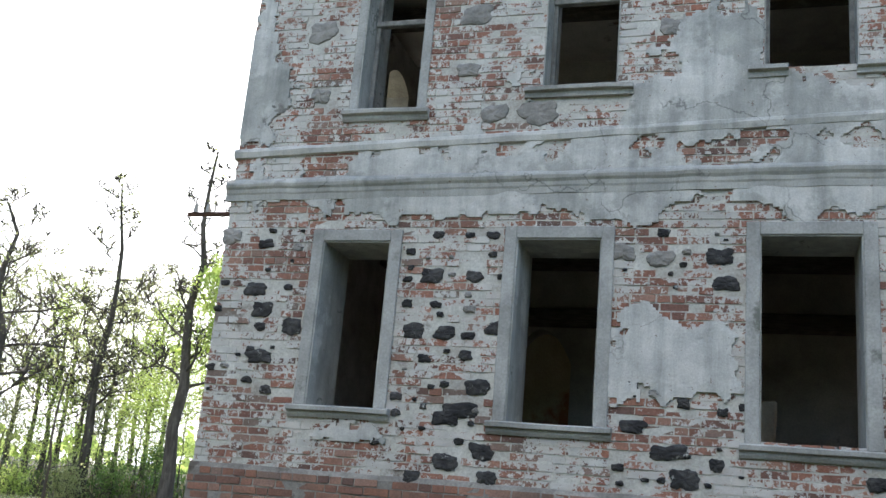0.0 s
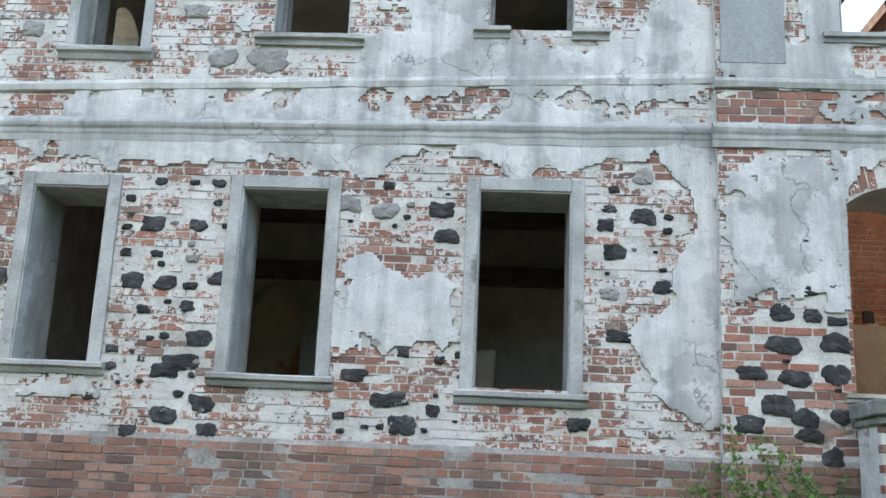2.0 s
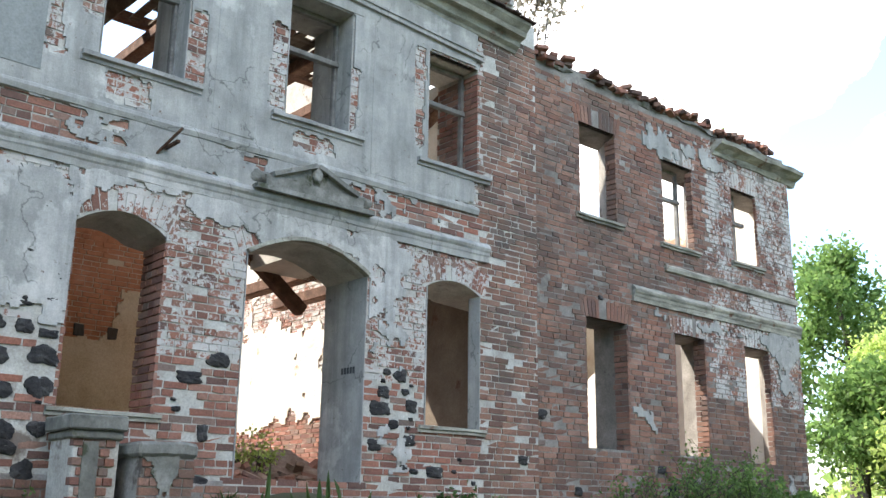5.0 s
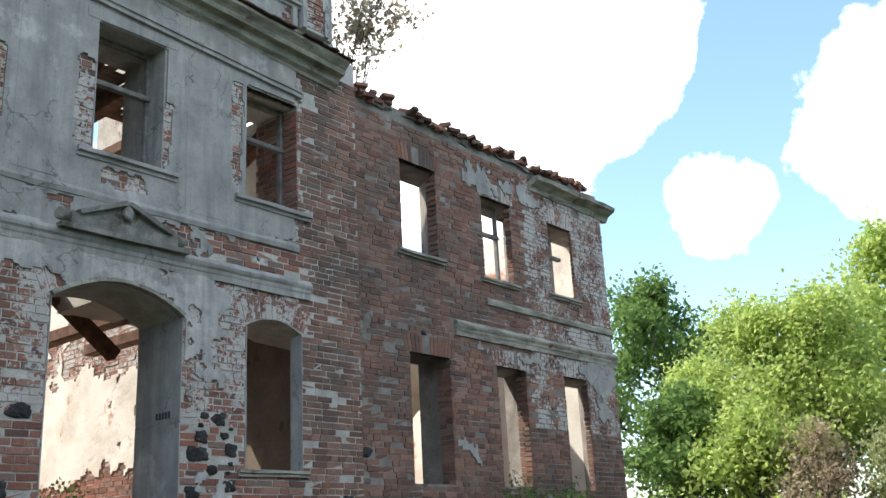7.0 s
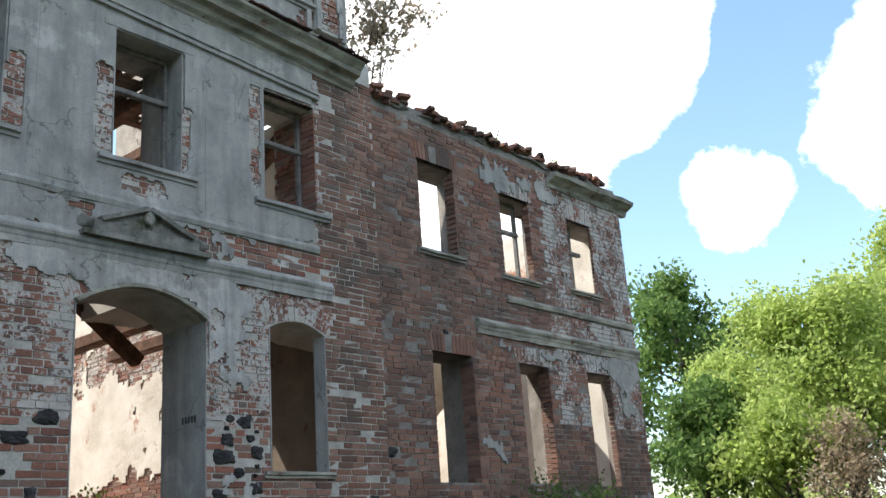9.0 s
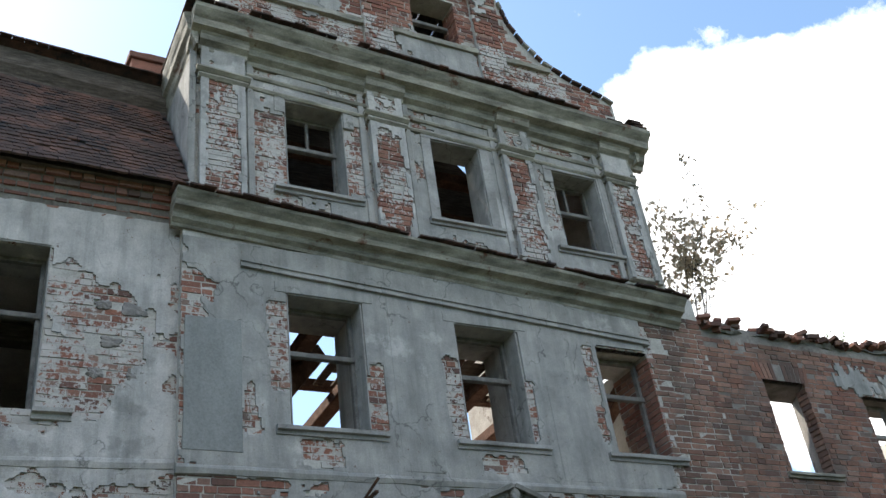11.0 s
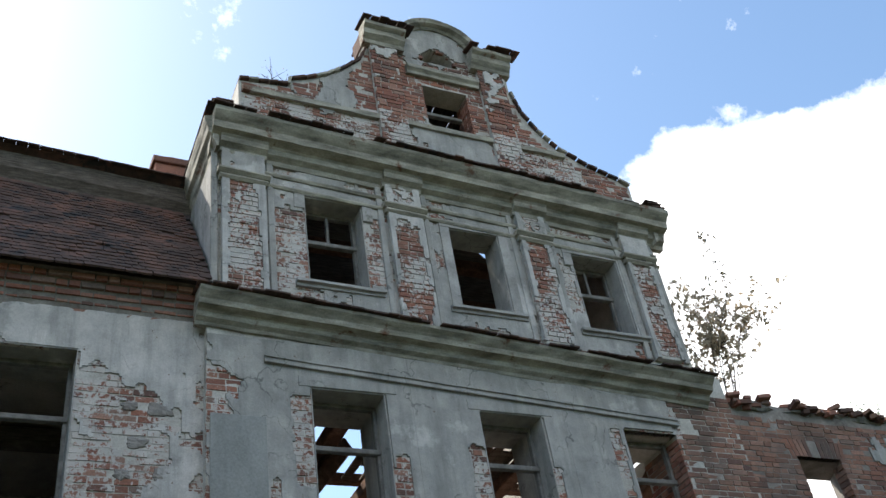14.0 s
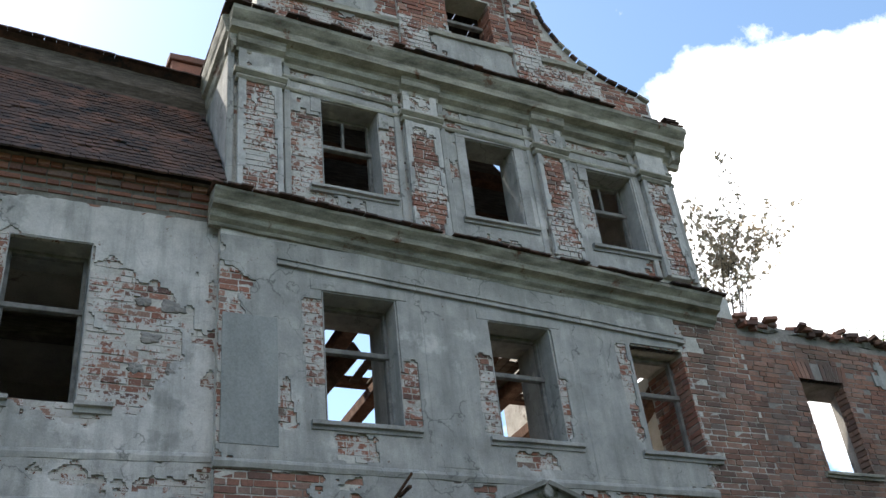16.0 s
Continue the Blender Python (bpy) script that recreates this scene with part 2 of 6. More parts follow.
def leaf_material(name, c1, c2, c3):
    m, n, l, b = material(name, 0.55)
    r = random_per_piece(m)
    l.new(ramp(m, r, [(0.0, c1), (0.5, c2), (1.0, c3)]), b.inputs["Base Color"])
    t = n.new("ShaderNodeBsdfTranslucent")
    l.new(ramp(m, r, [(0.0, c2), (1.0, c3)]), t.inputs["Color"])
    x = n.new("ShaderNodeMixShader")
    x.inputs[0].default_value = 0.6
    l.new(b.outputs[0], x.inputs[1])
    l.new(t.outputs[0], x.inputs[2])
    l.new(x.outputs[0], n["Material Output"].inputs["Surface"])
    return m


LEAF_SPRING = leaf_material("spring_leaf", (0.22, 0.30, 0.06), (0.36, 0.47, 0.11), (0.52, 0.60, 0.21))
LEAF_DARK = leaf_material("mature_leaf", (0.06, 0.115, 0.03), (0.115, 0.20, 0.05), (0.20, 0.30, 0.09))
LEAF_PALE = leaf_material("bud_leaf", (0.20, 0.23, 0.09), (0.30, 0.33, 0.14), (0.42, 0.44, 0.22))
LEAF_BROWN = leaf_material("dry_twig", (0.28, 0.21, 0.13), (0.40, 0.31, 0.21), (0.50, 0.42, 0.30))
GRASS = leaf_material("grass_blade", (0.034, 0.072, 0.018), (0.062, 0.118, 0.03), (0.11, 0.17, 0.055))
REED = leaf_material("dry_reed", (0.16, 0.14, 0.06), (0.26, 0.22, 0.11), (0.36, 0.32, 0.18))

WATER, _n, _l, _b = material("pond_water", 0.12)
_b.inputs["Base Color"].default_value = (0.05, 0.055, 0.03, 1)
_l.new(ramp(WATER, noise_node(WATER, 0.4, 6), [(0.4, (0.035, 0.04, 0.02)), (0.65, (0.12, 0.13, 0.07))]), _b.inputs["Base Color"])
bump(WATER, _b, noise_node(WATER, 2.0, 4), 0.25, 0.03)


# ---- mesh helpers ----
def part(name, bm, mat, parent=None, label=""):
    me = bpy.data.meshes.new(name)
    bm.to_mesh(me)
    bm.free()
    if mat is not None:
        me.materials.append(mat)
    ob = new(name, me)
    if parent is not None:
        ob.parent = parent
    if label:
        tagged(ob, label)
    return ob


def raw(name, verts, faces, mat, parent=None, label="", smooth=False):
    me = bpy.data.meshes.new(name)
    me.from_pydata(verts, [], faces)
    if mat is not None:
        me.materials.append(mat)
    if smooth:
        me.shade_smooth()
    ob = new(name, me)
    if parent is not None:
        ob.parent = parent
    if label:
        tagged(ob, label)
    return ob


def add_box(bm, x0, x1, y0, y1, z0, z1):
    v = [bm.verts.new(p) for p in ((x0, y0, z0), (x1, y0, z0), (x1, y1, z0), (x0, y1, z0), (x0, y0, z1), (x1, y0, z1), (x1, y1, z1), (x0, y1, z1))]
    for f in ((0, 3, 2, 1), (4, 5, 6, 7), (0, 1, 5, 4), (1, 2, 6, 5), (2, 3, 7, 6), (3, 0, 4, 7)):
        bm.faces.new([v[i] for i in f])
    return v


def box(x0, x1, y0, y1, z0, z1, bev=0.0):
    bm = bmesh.new()
    add_box(bm, x0, x1, y0, y1, z0, z1)
    if bev:
        bmesh.ops.bevel(bm, geom=bm.edges[:], offset=bev, segments=1, affect="EDGES")
    return bm


def rough_up(bm, amount, freq=6.0, cuts=0):
    """Wears a mesh: cuts it finer and shifts its points by noise."""
    if cuts:
        bmesh.ops.subdivide_edges(bm, edges=bm.edges[:], cuts=cuts, use_grid_fill=True)
    for v in bm.verts:
        v.co += Vector((noise.noise(v.co * freq), noise.noise(v.co * freq + Vector((9, 1, 4))), noise.noise(v.co * freq + Vector((3, 7, 2))))) * amount
    return bm


def beam(p, q, w, h, wobble=0.0):
    """A squared timber from p to q."""
    p, q = Vector(p), Vector(q)
    bm = bmesh.new()
    bmesh.ops.create_cube(bm, size=1)
    d = q - p
    bmesh.ops.scale(bm, vec=(w, h, d.length), verts=bm.verts)
    bmesh.ops.bevel(bm, geom=bm.edges[:], offset=min(w, h) * 0.08, segments=1, affect="EDGES")
    m = Matrix.Translation((p + q) / 2) @ d.to_track_quat("Z", "X").to_matrix().to_4x4()
    bmesh.ops.transform(bm, matrix=m, verts=bm.verts)
    return bm


def profile_run(points, x0, x1, ends=True, steps=1, jitter=0.0):
    """A moulding: a (y, z) outline swept along x from x0 to x1."""
    bm = bmesh.new()
    rows = []
    for k in range(steps + 1):
        x = x0 + (x1 - x0) * k / steps
        rows.append([bm.verts.new((x, y + (noise.noise((x * 3, y * 9, z * 9)) * jitter), z + noise.noise((x * 2.3 + 5, y * 9, z * 9)) * jitter)) for y, z in points])
    for a, b in zip(rows, rows[1:]):
        for k in range(len(points)):
            j = (k + 1) % len(points)
            bm.faces.new((a[k], a[j], b[j], b[k]))
    if ends:
        bm.faces.new(rows[0])
        bm.faces.new(rows[-1][::-1])
    bmesh.ops.recalc_face_normals(bm, faces=bm.faces[:])
    return bm


# fractal value noise on arrays, for the plaster edges
_rng = np.random.default_rng(5)
_lat = _rng.random((256, 256))


def vnoise(x, z):
    xi, zi = np.floor(x).astype(int), np.floor(z).astype(int)
    fx, fz = x - xi, z - zi
    fx, fz = fx * fx * (3 - 2 * fx), fz * fz * (3 - 2 * fz)
    g = lambda a, b: _lat[a % 256, b % 256]
    return (g(xi, zi) * (1 - fx) + g(xi + 1, zi) * fx) * (1 - fz) + (g(xi, zi + 1) * (1 - fx) + g(xi + 1, zi + 1) * fx) * fz


def fbm(x, z, scale=1.0, octaves=5):
    out, amp = np.zeros(np.shape(x)), 0.5
    for k in range(octaves):
        out = out + amp * (vnoise(np.asarray(x) * scale + 17.3 * k, np.asarray(z) * scale + 5.1 * k) - 0.5)
        amp, scale = amp * 0.55, scale * 2.1
    return out


# ---- plan of the building ----
FRONT, PROUD = 9.5, 0.15            # the wings' face, and how far the middle bay stands out from it
MID = FRONT - PROUD
THICK = 0.75
W0, W1, W2, W3 = -5.6, 2.84, 10.9, 18.43    # west corner, middle bay, east corner
BACK = 21.0
FLOOR = 1.95

# openings: x0, x1, z0, z1, rise of the arch
OPEN_LEFT = {"A": (-4.33, -3.52, 2.59, 4.45, 0), "B": (-2.08, -1.17, 2.53, 4.49, 0), "C": (0.41, 1.365, 2.455, 4.535, 0),
             "U1": (-4.12, -3.36, 6.03, 8.1, 0), "U2": (-1.91, -1.08, 6.23, 8.2, 0), "U3": (0.44, 1.37, 6.36, 8.42, 0)}
OPEN_MID = {"D": (4.10, 5.10, 2.56, 4.46, 0.19), "door": (6.09, 7.82, 1.93, 4.48, 0.28), "F": (8.79, 9.76, 2.70, 4.52, 0.14),
            "U4": (4.14, 5.14, 6.31, 8.11, 0), "U5": (6.47, 7.44, 6.29, 8.0, 0), "U6": (8.76, 9.70, 6.27, 7.92, 0),
            "T1": (4.23, 5.12, 9.78, 11.36, 0), "T2": (6.53, 7.38, 9.70, 11.22, 0), "T3": (8.69, 9.56, 9.60, 11.11, 0),
            "gw": (6.55, 7.42, 13.52, 14.54, 0), "oval": (6.58, 7.36, 15.2, 15.26, 0.34)}
OPEN_RIGHT = {"L7": (12.14, 13.14, 2.6, 4.61, 0), "L8": (14.40, 15.27, 2.6, 4.63, 0), "L9": (16.5, 17.31, 2.55, 4.66, 0),
              "U7": (12.07, 12.98, 6.26, 7.83, 0), "U8": (14.23, 15.12, 6.18, 7.73, 0), "U9": (16.36, 17.2, 6.23, 7.68, 0)}


def opening_outline(o, n=10):
    x0, x1, z0, z1, rise = o
    pts = [(x0, z0), (x1, z0), (x1, z1)]
    if rise:
        for k in range(1, n):
            a = k / n
            pts.append((x1 + (x0 - x1) * a, z1 + rise * (1 - (2 * a - 1) ** 2)))
    pts.append((x0, z1))
    return pts


def inside_opening(o, x, z, grow=0.0):
    x0, x1, z0, z1, rise = o
    top = z1 + (rise * (1 - np.clip(2 * (x - x0) / (x1 - x0) - 1, -1, 1) ** 2) if rise else 0)
    return (x > x0 - grow) & (x < x1 + grow) & (z > z0 - grow) & (z < top + grow)


def slab_with_holes(outline, holes, y0, y1):
    """A wall: an outline in x and z with holes through it, from y0 to y1."""
    bm = bmesh.new()
    loops = [outline] + holes
    edges = []
    for pts in loops:
        v = [bm.verts.new((x, y0, z)) for x, z in pts]
        edges += [bm.edges.new((v[k], v[(k + 1) % len(v)])) for k in range(len(v))]
    bmesh.ops.triangle_fill(bm, use_beauty=True, use_dissolve=False, edges=edges)
    faces = [f for f in bm.faces]
    for f in faces:
        f.normal_update()
        if f.normal.y > 0:
            f.normal_flip()
    ext = bmesh.ops.extrude_face_region(bm, geom=faces, use_keep_orig=True)
    bmesh.ops.translate(bm, vec=(0, y1 - y0, 0), verts=[g for g in ext["geom"] if isinstance(g, bmesh.types.BMVert)])
    bmesh.ops.recalc_face_normals(bm, faces=bm.faces[:])
    return bm


# how deep the square part of each east opening is, and how far its east side is splayed behind that
REVEAL = {"U7": 0.5, "U8": 0.32, "U9": 0.14, "L7": 0.7, "L8": 0.56, "L9": 0.3, "D": 0.55, "F": 0.22}


def splayed(bm, openings, face, depth, slope=1.9):
    """Cuts the openings' east sides back towards the room."""
    for key, o in openings.items():
        r = REVEAL[key]
        s = (depth - r) * slope
        for v in bm.verts:
            if v.co.y > face + 0.1 and abs(v.co.x - o[1]) < 1e-4 and o[2] - 1e-3 < v.co.z < o[3] + 1e-3:
                v.co.x += s
    return bm


def ragged(x0, x1, z, amp, step=0.3):
    n = max(2, int(abs(x1 - x0) / step))
    return [(x0 + (x1 - x0) * k / n, z + noise.noise((x0 + (x1 - x0) * k / n * 1.7, z, 3)) * amp) for k in range(n + 1)]


GABLE = [(10.45, 9.15), (10.45, 12.5), (10.42, 12.55), (10.42, 12.98), (10.2, 13.1), (9.6, 13.3), (9.05, 13.6), (8.72, 13.95), (8.48, 14.35), (8.36, 14.85),
         (8.36, 15.62), (7.85, 15.72), (7.66, 16.0), (7.38, 16.2), (7.0, 16.28), (6.62, 16.2), (6.34, 16.0), (6.15, 15.72), (5.55, 15.62),
         (5.55, 15.1), (5.42, 14.8), (5.15, 14.5), (4.78, 14.18), (4.4, 13.98), (4.15, 13.88), (4.1, 13.72), (3.3, 13.62), (3.3, 12.55), (2.92, 12.5), (2.92, 9.2)]
CORE = 0.007     # the joints lie this far behind the bricks' faces
left_outline = [(W0, -0.6), (W1, -0.6), (W1, 9.28), (W0, 9.28)]
mid_outline = [(W1, -0.6), (W2, -0.6), (W2, 9.0), (10.45, 9.14), (2.92, 9.14), (W1, 9.0)]
HIGH = ("T1", "T2", "T3", "gw", "oval")
THIN = 0.42      # the upper storey and the gable are one brick and a half thick
right_outline = [(W2, -0.6), (W3, -0.6), (W3, 8.25)] + ragged(W3 - 0.1, W2 + 0.02, 8.72, 0.16)
wall_left = part("wall_south_west", slab_with_holes(left_outline, [opening_outline(o) for o in OPEN_LEFT.values()], FRONT + CORE, FRONT + THICK), MORTAR)
wall_mid = part("wall_south_centre", splayed(slab_with_holes(mid_outline, [opening_outline(o) for k, o in OPEN_MID.items() if k not in HIGH], MID + CORE, FRONT + THICK), {k: OPEN_MID[k] for k in ("D", "F")}, MID, THICK + PROUD, 1.0), MORTAR)
wall_high = part("wall_south_gable", slab_with_holes(GABLE[1:-1] + [(2.92, 9.144), (10.45, 9.144)], [opening_outline(OPEN_MID[k]) for k in HIGH], MID + CORE, MID + THIN), MORTAR)
tagged(wall_high, "baroque brick gable with scrolled shoulders and worn render", "wall", kind="structure")
wall_right = part("wall_south_east", splayed(slab_with_holes(right_outline, [opening_outline(o) for o in OPEN_RIGHT.values()], FRONT + CORE, FRONT + 0.7), OPEN_RIGHT, FRONT, 0.7), MORTAR_DARK)
tagged(wall_left, "ruined brick and fieldstone wall with peeling lime plaster", "wall", kind="structure")
tagged(wall_mid, "ruined gabled middle wall of grey render over brick", "wall", kind="structure")
tagged(wall_right, "roofless bare brick wall with traces of plaster", "wall", kind="structure")


# ---- skin of the front: bricks, boulders and plaster ----
COURSE, LONG, HEAD, JOINT = 0.088, 0.262, 0.128, 0.017
LIM = 0.10


class Skin:
    """One stretch of wall face: where plaster holds, where boulders sit and where bricks show."""

    def __init__(self, face, base, scale=0.8, amp=1.0, seed=0.0):
        self.face, self.base, self.scale, self.amp, self.seed = face, base, scale, amp, seed
        self.patches, self.holes, self.stones, self.skip = [], [], [], []

    def patch(self, x0, x1, z0, z1, value, soft=0.4):
        self.patches.append((x0, x1, z0, z1, value, soft))
        return self

    def cover(self, x, z):
        x, z = np.asarray(x, float), np.asarray(z, float)
        f = self.base + self.amp * fbm(x + self.seed, z + 3.7, self.scale, 6) + 0.42 * fbm(x * 1.0 + 40 + self.seed, z, 4.0, 4) + 0.34 * fbm(x + 11 + self.seed, z + 5, 10.0, 3)
        for x0, x1, z0, z1, value, soft in self.patches:
            d = np.minimum(np.minimum(x - x0, x1 - x), np.minimum(z - z0, z1 - z))
            f = f + value * np.clip(0.5 + d / soft, 0, 1)
        return f


BRICK_FACES = [(0, 1, 5, 4), (1, 2, 6, 5), (3, 0, 4, 7), (0, 3, 2, 1), (4, 5, 6, 7)]


def worn_brick(x0, x1, z0, z1, face, rnd):
    """Eight corners of one brick, a little crooked, its front at face."""
    j = lambda s: (rnd.random() - 0.5) * s
    f = face + j(0.014)
    return [(x0 + j(0.012), f + j(0.006), z0 + j(0.009)), (x1 + j(0.012), f + j(0.006), z0 + j(0.009)), (x1, face + 0.05, z0), (x0, face + 0.05, z0),
            (x0 + j(0.012), f + j(0.006), z1 + j(0.009)), (x1 + j(0.012), f + j(0.006), z1 + j(0.009)), (x1, face + 0.05, z1), (x0, face + 0.05, z1)]


brick_mesh_cache = {}


def brick_mesh(kind, mat):
    key = (kind, mat.name)
    if key not in brick_mesh_cache:
        rnd = random.Random(kind)
        length = (LONG, HEAD)[kind % 2]
        me = bpy.data.meshes.new("brick")
        me.from_pydata(worn_brick(-length / 2, length / 2, -COURSE / 2 + JOINT / 2, COURSE / 2 - JOINT / 2, 0, rnd), [], BRICK_FACES)
        me.materials.append(mat)
        brick_mesh_cache[key] = me
    return brick_mesh_cache[key]


def lay_bricks(skin, x0, x1, z0, z1, wall, openings, mat_at, single=None, limit=300, seed=1):
    """Bricks in courses over a stretch of wall. single: (x0, x1, z0, z1), the stretch whose bricks stay pieces of their own."""
    rnd = random.Random(seed)
    out, made = {}, 0
    n = int((z1 - z0) / COURSE)
    for c in range(n):
        za, zb = z0 + c * COURSE + JOINT / 2, z0 + (c + 1) * COURSE - JOINT / 2
        zc = (za + zb) / 2
        x = x0 - rnd.random() * 0.2
        while x < x1:
            kind = 1 if rnd.random() < 0.42 else 0
            length = ((LONG, HEAD)[kind]) * (1 + (rnd.random() - 0.5) * 0.12)
            xa, xb = max(x, x0), min(x + length, x1)
            x += length + JOINT
            if xb - xa < 0.05:
                continue
            whole = True
            for o in openings:
                if o[2] < zc < o[3] + o[4] and xb > o[0] and xa < o[1]:
                    if inside_opening(o, np.float64((xa + xb) / 2), np.float64(zc)):
                        if xa < o[0] - 0.04:
                            xb = o[0]
                        elif xb > o[1] + 0.04:
                            xa = o[1]
                        else:
                            xb = xa
                        whole = False
                    elif xa < o[0] < xb:
                        xb, whole = (o[0], False) if o[4] == 0 or zc < o[3] else (xb, whole)
                    elif xa < o[1] < xb:
                        xa, whole = (o[1], False) if o[4] == 0 or zc < o[3] else (xa, whole)
            if xb - xa < 0.04:
                continue
            xm = (xa + xb) / 2
            if any(a < xm < b and c0 < zc < d for a, b, c0, d in skin.skip):
                continue
            if any(((xm - sx) / (sw + 0.03)) ** 2 + ((zc - sz) / (sh + 0.02)) ** 2 < 1 for sx, sz, sw, sh in skin.stones):
                continue
            held = skin.cover([xa, xm, xb], [zc, zc, zc]).min()
            if held > LIM + 0.16 or held < -5 or rnd.random() < 0.012:
                continue
            mat = mat_at(xm, zc)
            if single and made < limit and whole and single[0] < xm < single[1] and single[2] < zc < single[3] and rnd.random() < 0.8:
                ob = new("brick", brick_mesh(kind + 2 * rnd.randrange(3), mat))
                ob.parent = wall
                ob.location = (xm, skin.face + (rnd.random() - 0.5) * 0.012, zc)
                ob.scale = ((xb - xa) / (LONG, HEAD)[kind], 1, 1)
                made += 1
            else:
                v, f = out.setdefault(mat.name, ([], []))
                k = len(v)
                v += worn_brick(xa, xb, za, zb, skin.face, rnd)
                f += [tuple(i + k for i in q) for q in BRICK_FACES]
    for name, (v, f) in out.items():
        tagged(raw("brickwork", v, f, bpy.data.materials[name], wall), kind="stuff")


def plaster_sheet(skin, x0, x1, z0, z1, wall, openings, step=0.032, mat=None, name="plaster"):
    """The plaster that still holds: a thin skin with broken edges, in front of the bricks."""
    mat = mat or PLASTER_WHITE
    nx, nz = int((x1 - x0) / step) + 1, int((z1 - z0) / step) + 1
    gx, gz = np.meshgrid(np.linspace(x0, x1, nx), np.linspace(z0, z1, nz))
    f = skin.cover(gx, gz) - LIM
    for o in openings:
        f = np.where(inside_opening(o, gx, gz, 0.0), -1, f)
    e = 0.006
    dx = (skin.cover(gx + e, gz) - skin.cover(gx - e, gz)) / (2 * e)
    dz = (skin.cover(gx, gz + e) - skin.cover(gx, gz - e)) / (2 * e)
    g2 = dx * dx + dz * dz + 1e-3
    keep = (f[:-1, :-1] > 0).astype(int) + (f[1:, :-1] > 0) + (f[:-1, 1:] > 0) + (f[1:, 1:] > 0) >= 3
    move = np.clip(-f / g2, -0.08, 0.08)
    out = (f <= 0) & (f > -0.9)
    px, pz = gx + np.where(out, np.clip(move * dx, -step * 0.9, step * 0.9), 0), gz + np.where(out, np.clip(move * dz, -step * 0.9, step * 0.9), 0)
    uneven = 0.010 * fbm(gx, gz, 1.3, 4)
    py = skin.face - 0.019 + uneven - np.clip(f, 0, 0.15) * 0.05
    index = np.arange(nx * nz).reshape(nz, nx)
    verts = np.stack([px, py, pz], -1).reshape(-1, 3)
    rows, cols = np.nonzero(keep)
    quads = np.stack([index[rows, cols], index[rows, cols + 1], index[rows + 1, cols + 1], index[rows + 1, cols]], -1)
    pad = np.zeros((nz + 1, nx + 1), bool)
    pad[1:-1, 1:-1] = keep
    rim = []
    for (dr, dc), (a, b) in {(-1, 0): ((0, 0), (0, 1)), (1, 0): ((1, 1), (1, 0)), (0, -1): ((1, 0), (0, 0)), (0, 1): ((0, 1), (1, 1))}.items():
        edge = keep & ~pad[1 + dr:nz + dr, 1 + dc:nx + dc]
        r, c = np.nonzero(edge)
        rim.append(np.stack([index[r + a[0], c + a[1]], index[r + b[0], c + b[1]]], -1))
    rim = np.concatenate(rim)
    deep = verts.copy()
    deep[:, 1] = skin.face + 0.03
    m = len(verts)
    skirt = np.stack([rim[:, 1], rim[:, 0], rim[:, 0] + m, rim[:, 1] + m], -1)
    used = np.unique(np.concatenate([quads.ravel(), skirt.ravel()]))
    if len(used) == 0:
        return None
    remap = np.full(2 * m, -1)
    remap[used] = np.arange(len(used))
    allv = np.concatenate([verts, deep])[used]
    ob = raw(name, allv.tolist(), remap[np.concatenate([quads, skirt])].tolist(), None, wall)
    ob.data.materials.append(mat)
    return ob


def boulder(skin, x, z, w, h, wall, mat, seed, proud=0.02):
    """A split fieldstone in the wall: ragged outline, low uneven face."""
    n, rings = 30, (0.35, 0.7, 0.92, 1.0)
    verts, faces = [(x, skin.face - proud, z)], []
    for q, r in enumerate(rings):
        for k in range(n):
            a = 2 * math.pi * k / n
            c, s_ = math.cos(a), math.sin(a)
            box_k = 1 / max(abs(c), abs(s_)) ** 0.55
            e = box_k * (0.92 + 0.34 * noise.noise((c * 1.1 + seed * 3.1, s_ * 1.1, seed)) + 0.15 * noise.noise((c * 2.6, s_ * 2.6 + seed * 5, 4)) + 0.09 * noise.noise((c * 6, s_ * 6, seed * 2)))
            rough = 0.012 * noise.noise((c * r * 3, s_ * r * 3, seed))
            y = skin.face - proud * (1 - r ** 4) + rough - 0.003 if q < 3 else skin.face + 0.03
            verts.append((x + c * r * e * w, y, z + s_ * r * e * h))
    faces += [(0, 1 + (k + 1) % n, 1 + k) for k in range(n)]
    for q in range(3):
        for k in range(n):
            i, j = 1 + q * n + k, 1 + q * n + (k + 1) % n
            faces.append((i, j, j + n, i + n))
    skin.stones.append((x, z, w, h))
    return raw("boulder", verts, faces, mat, wall)


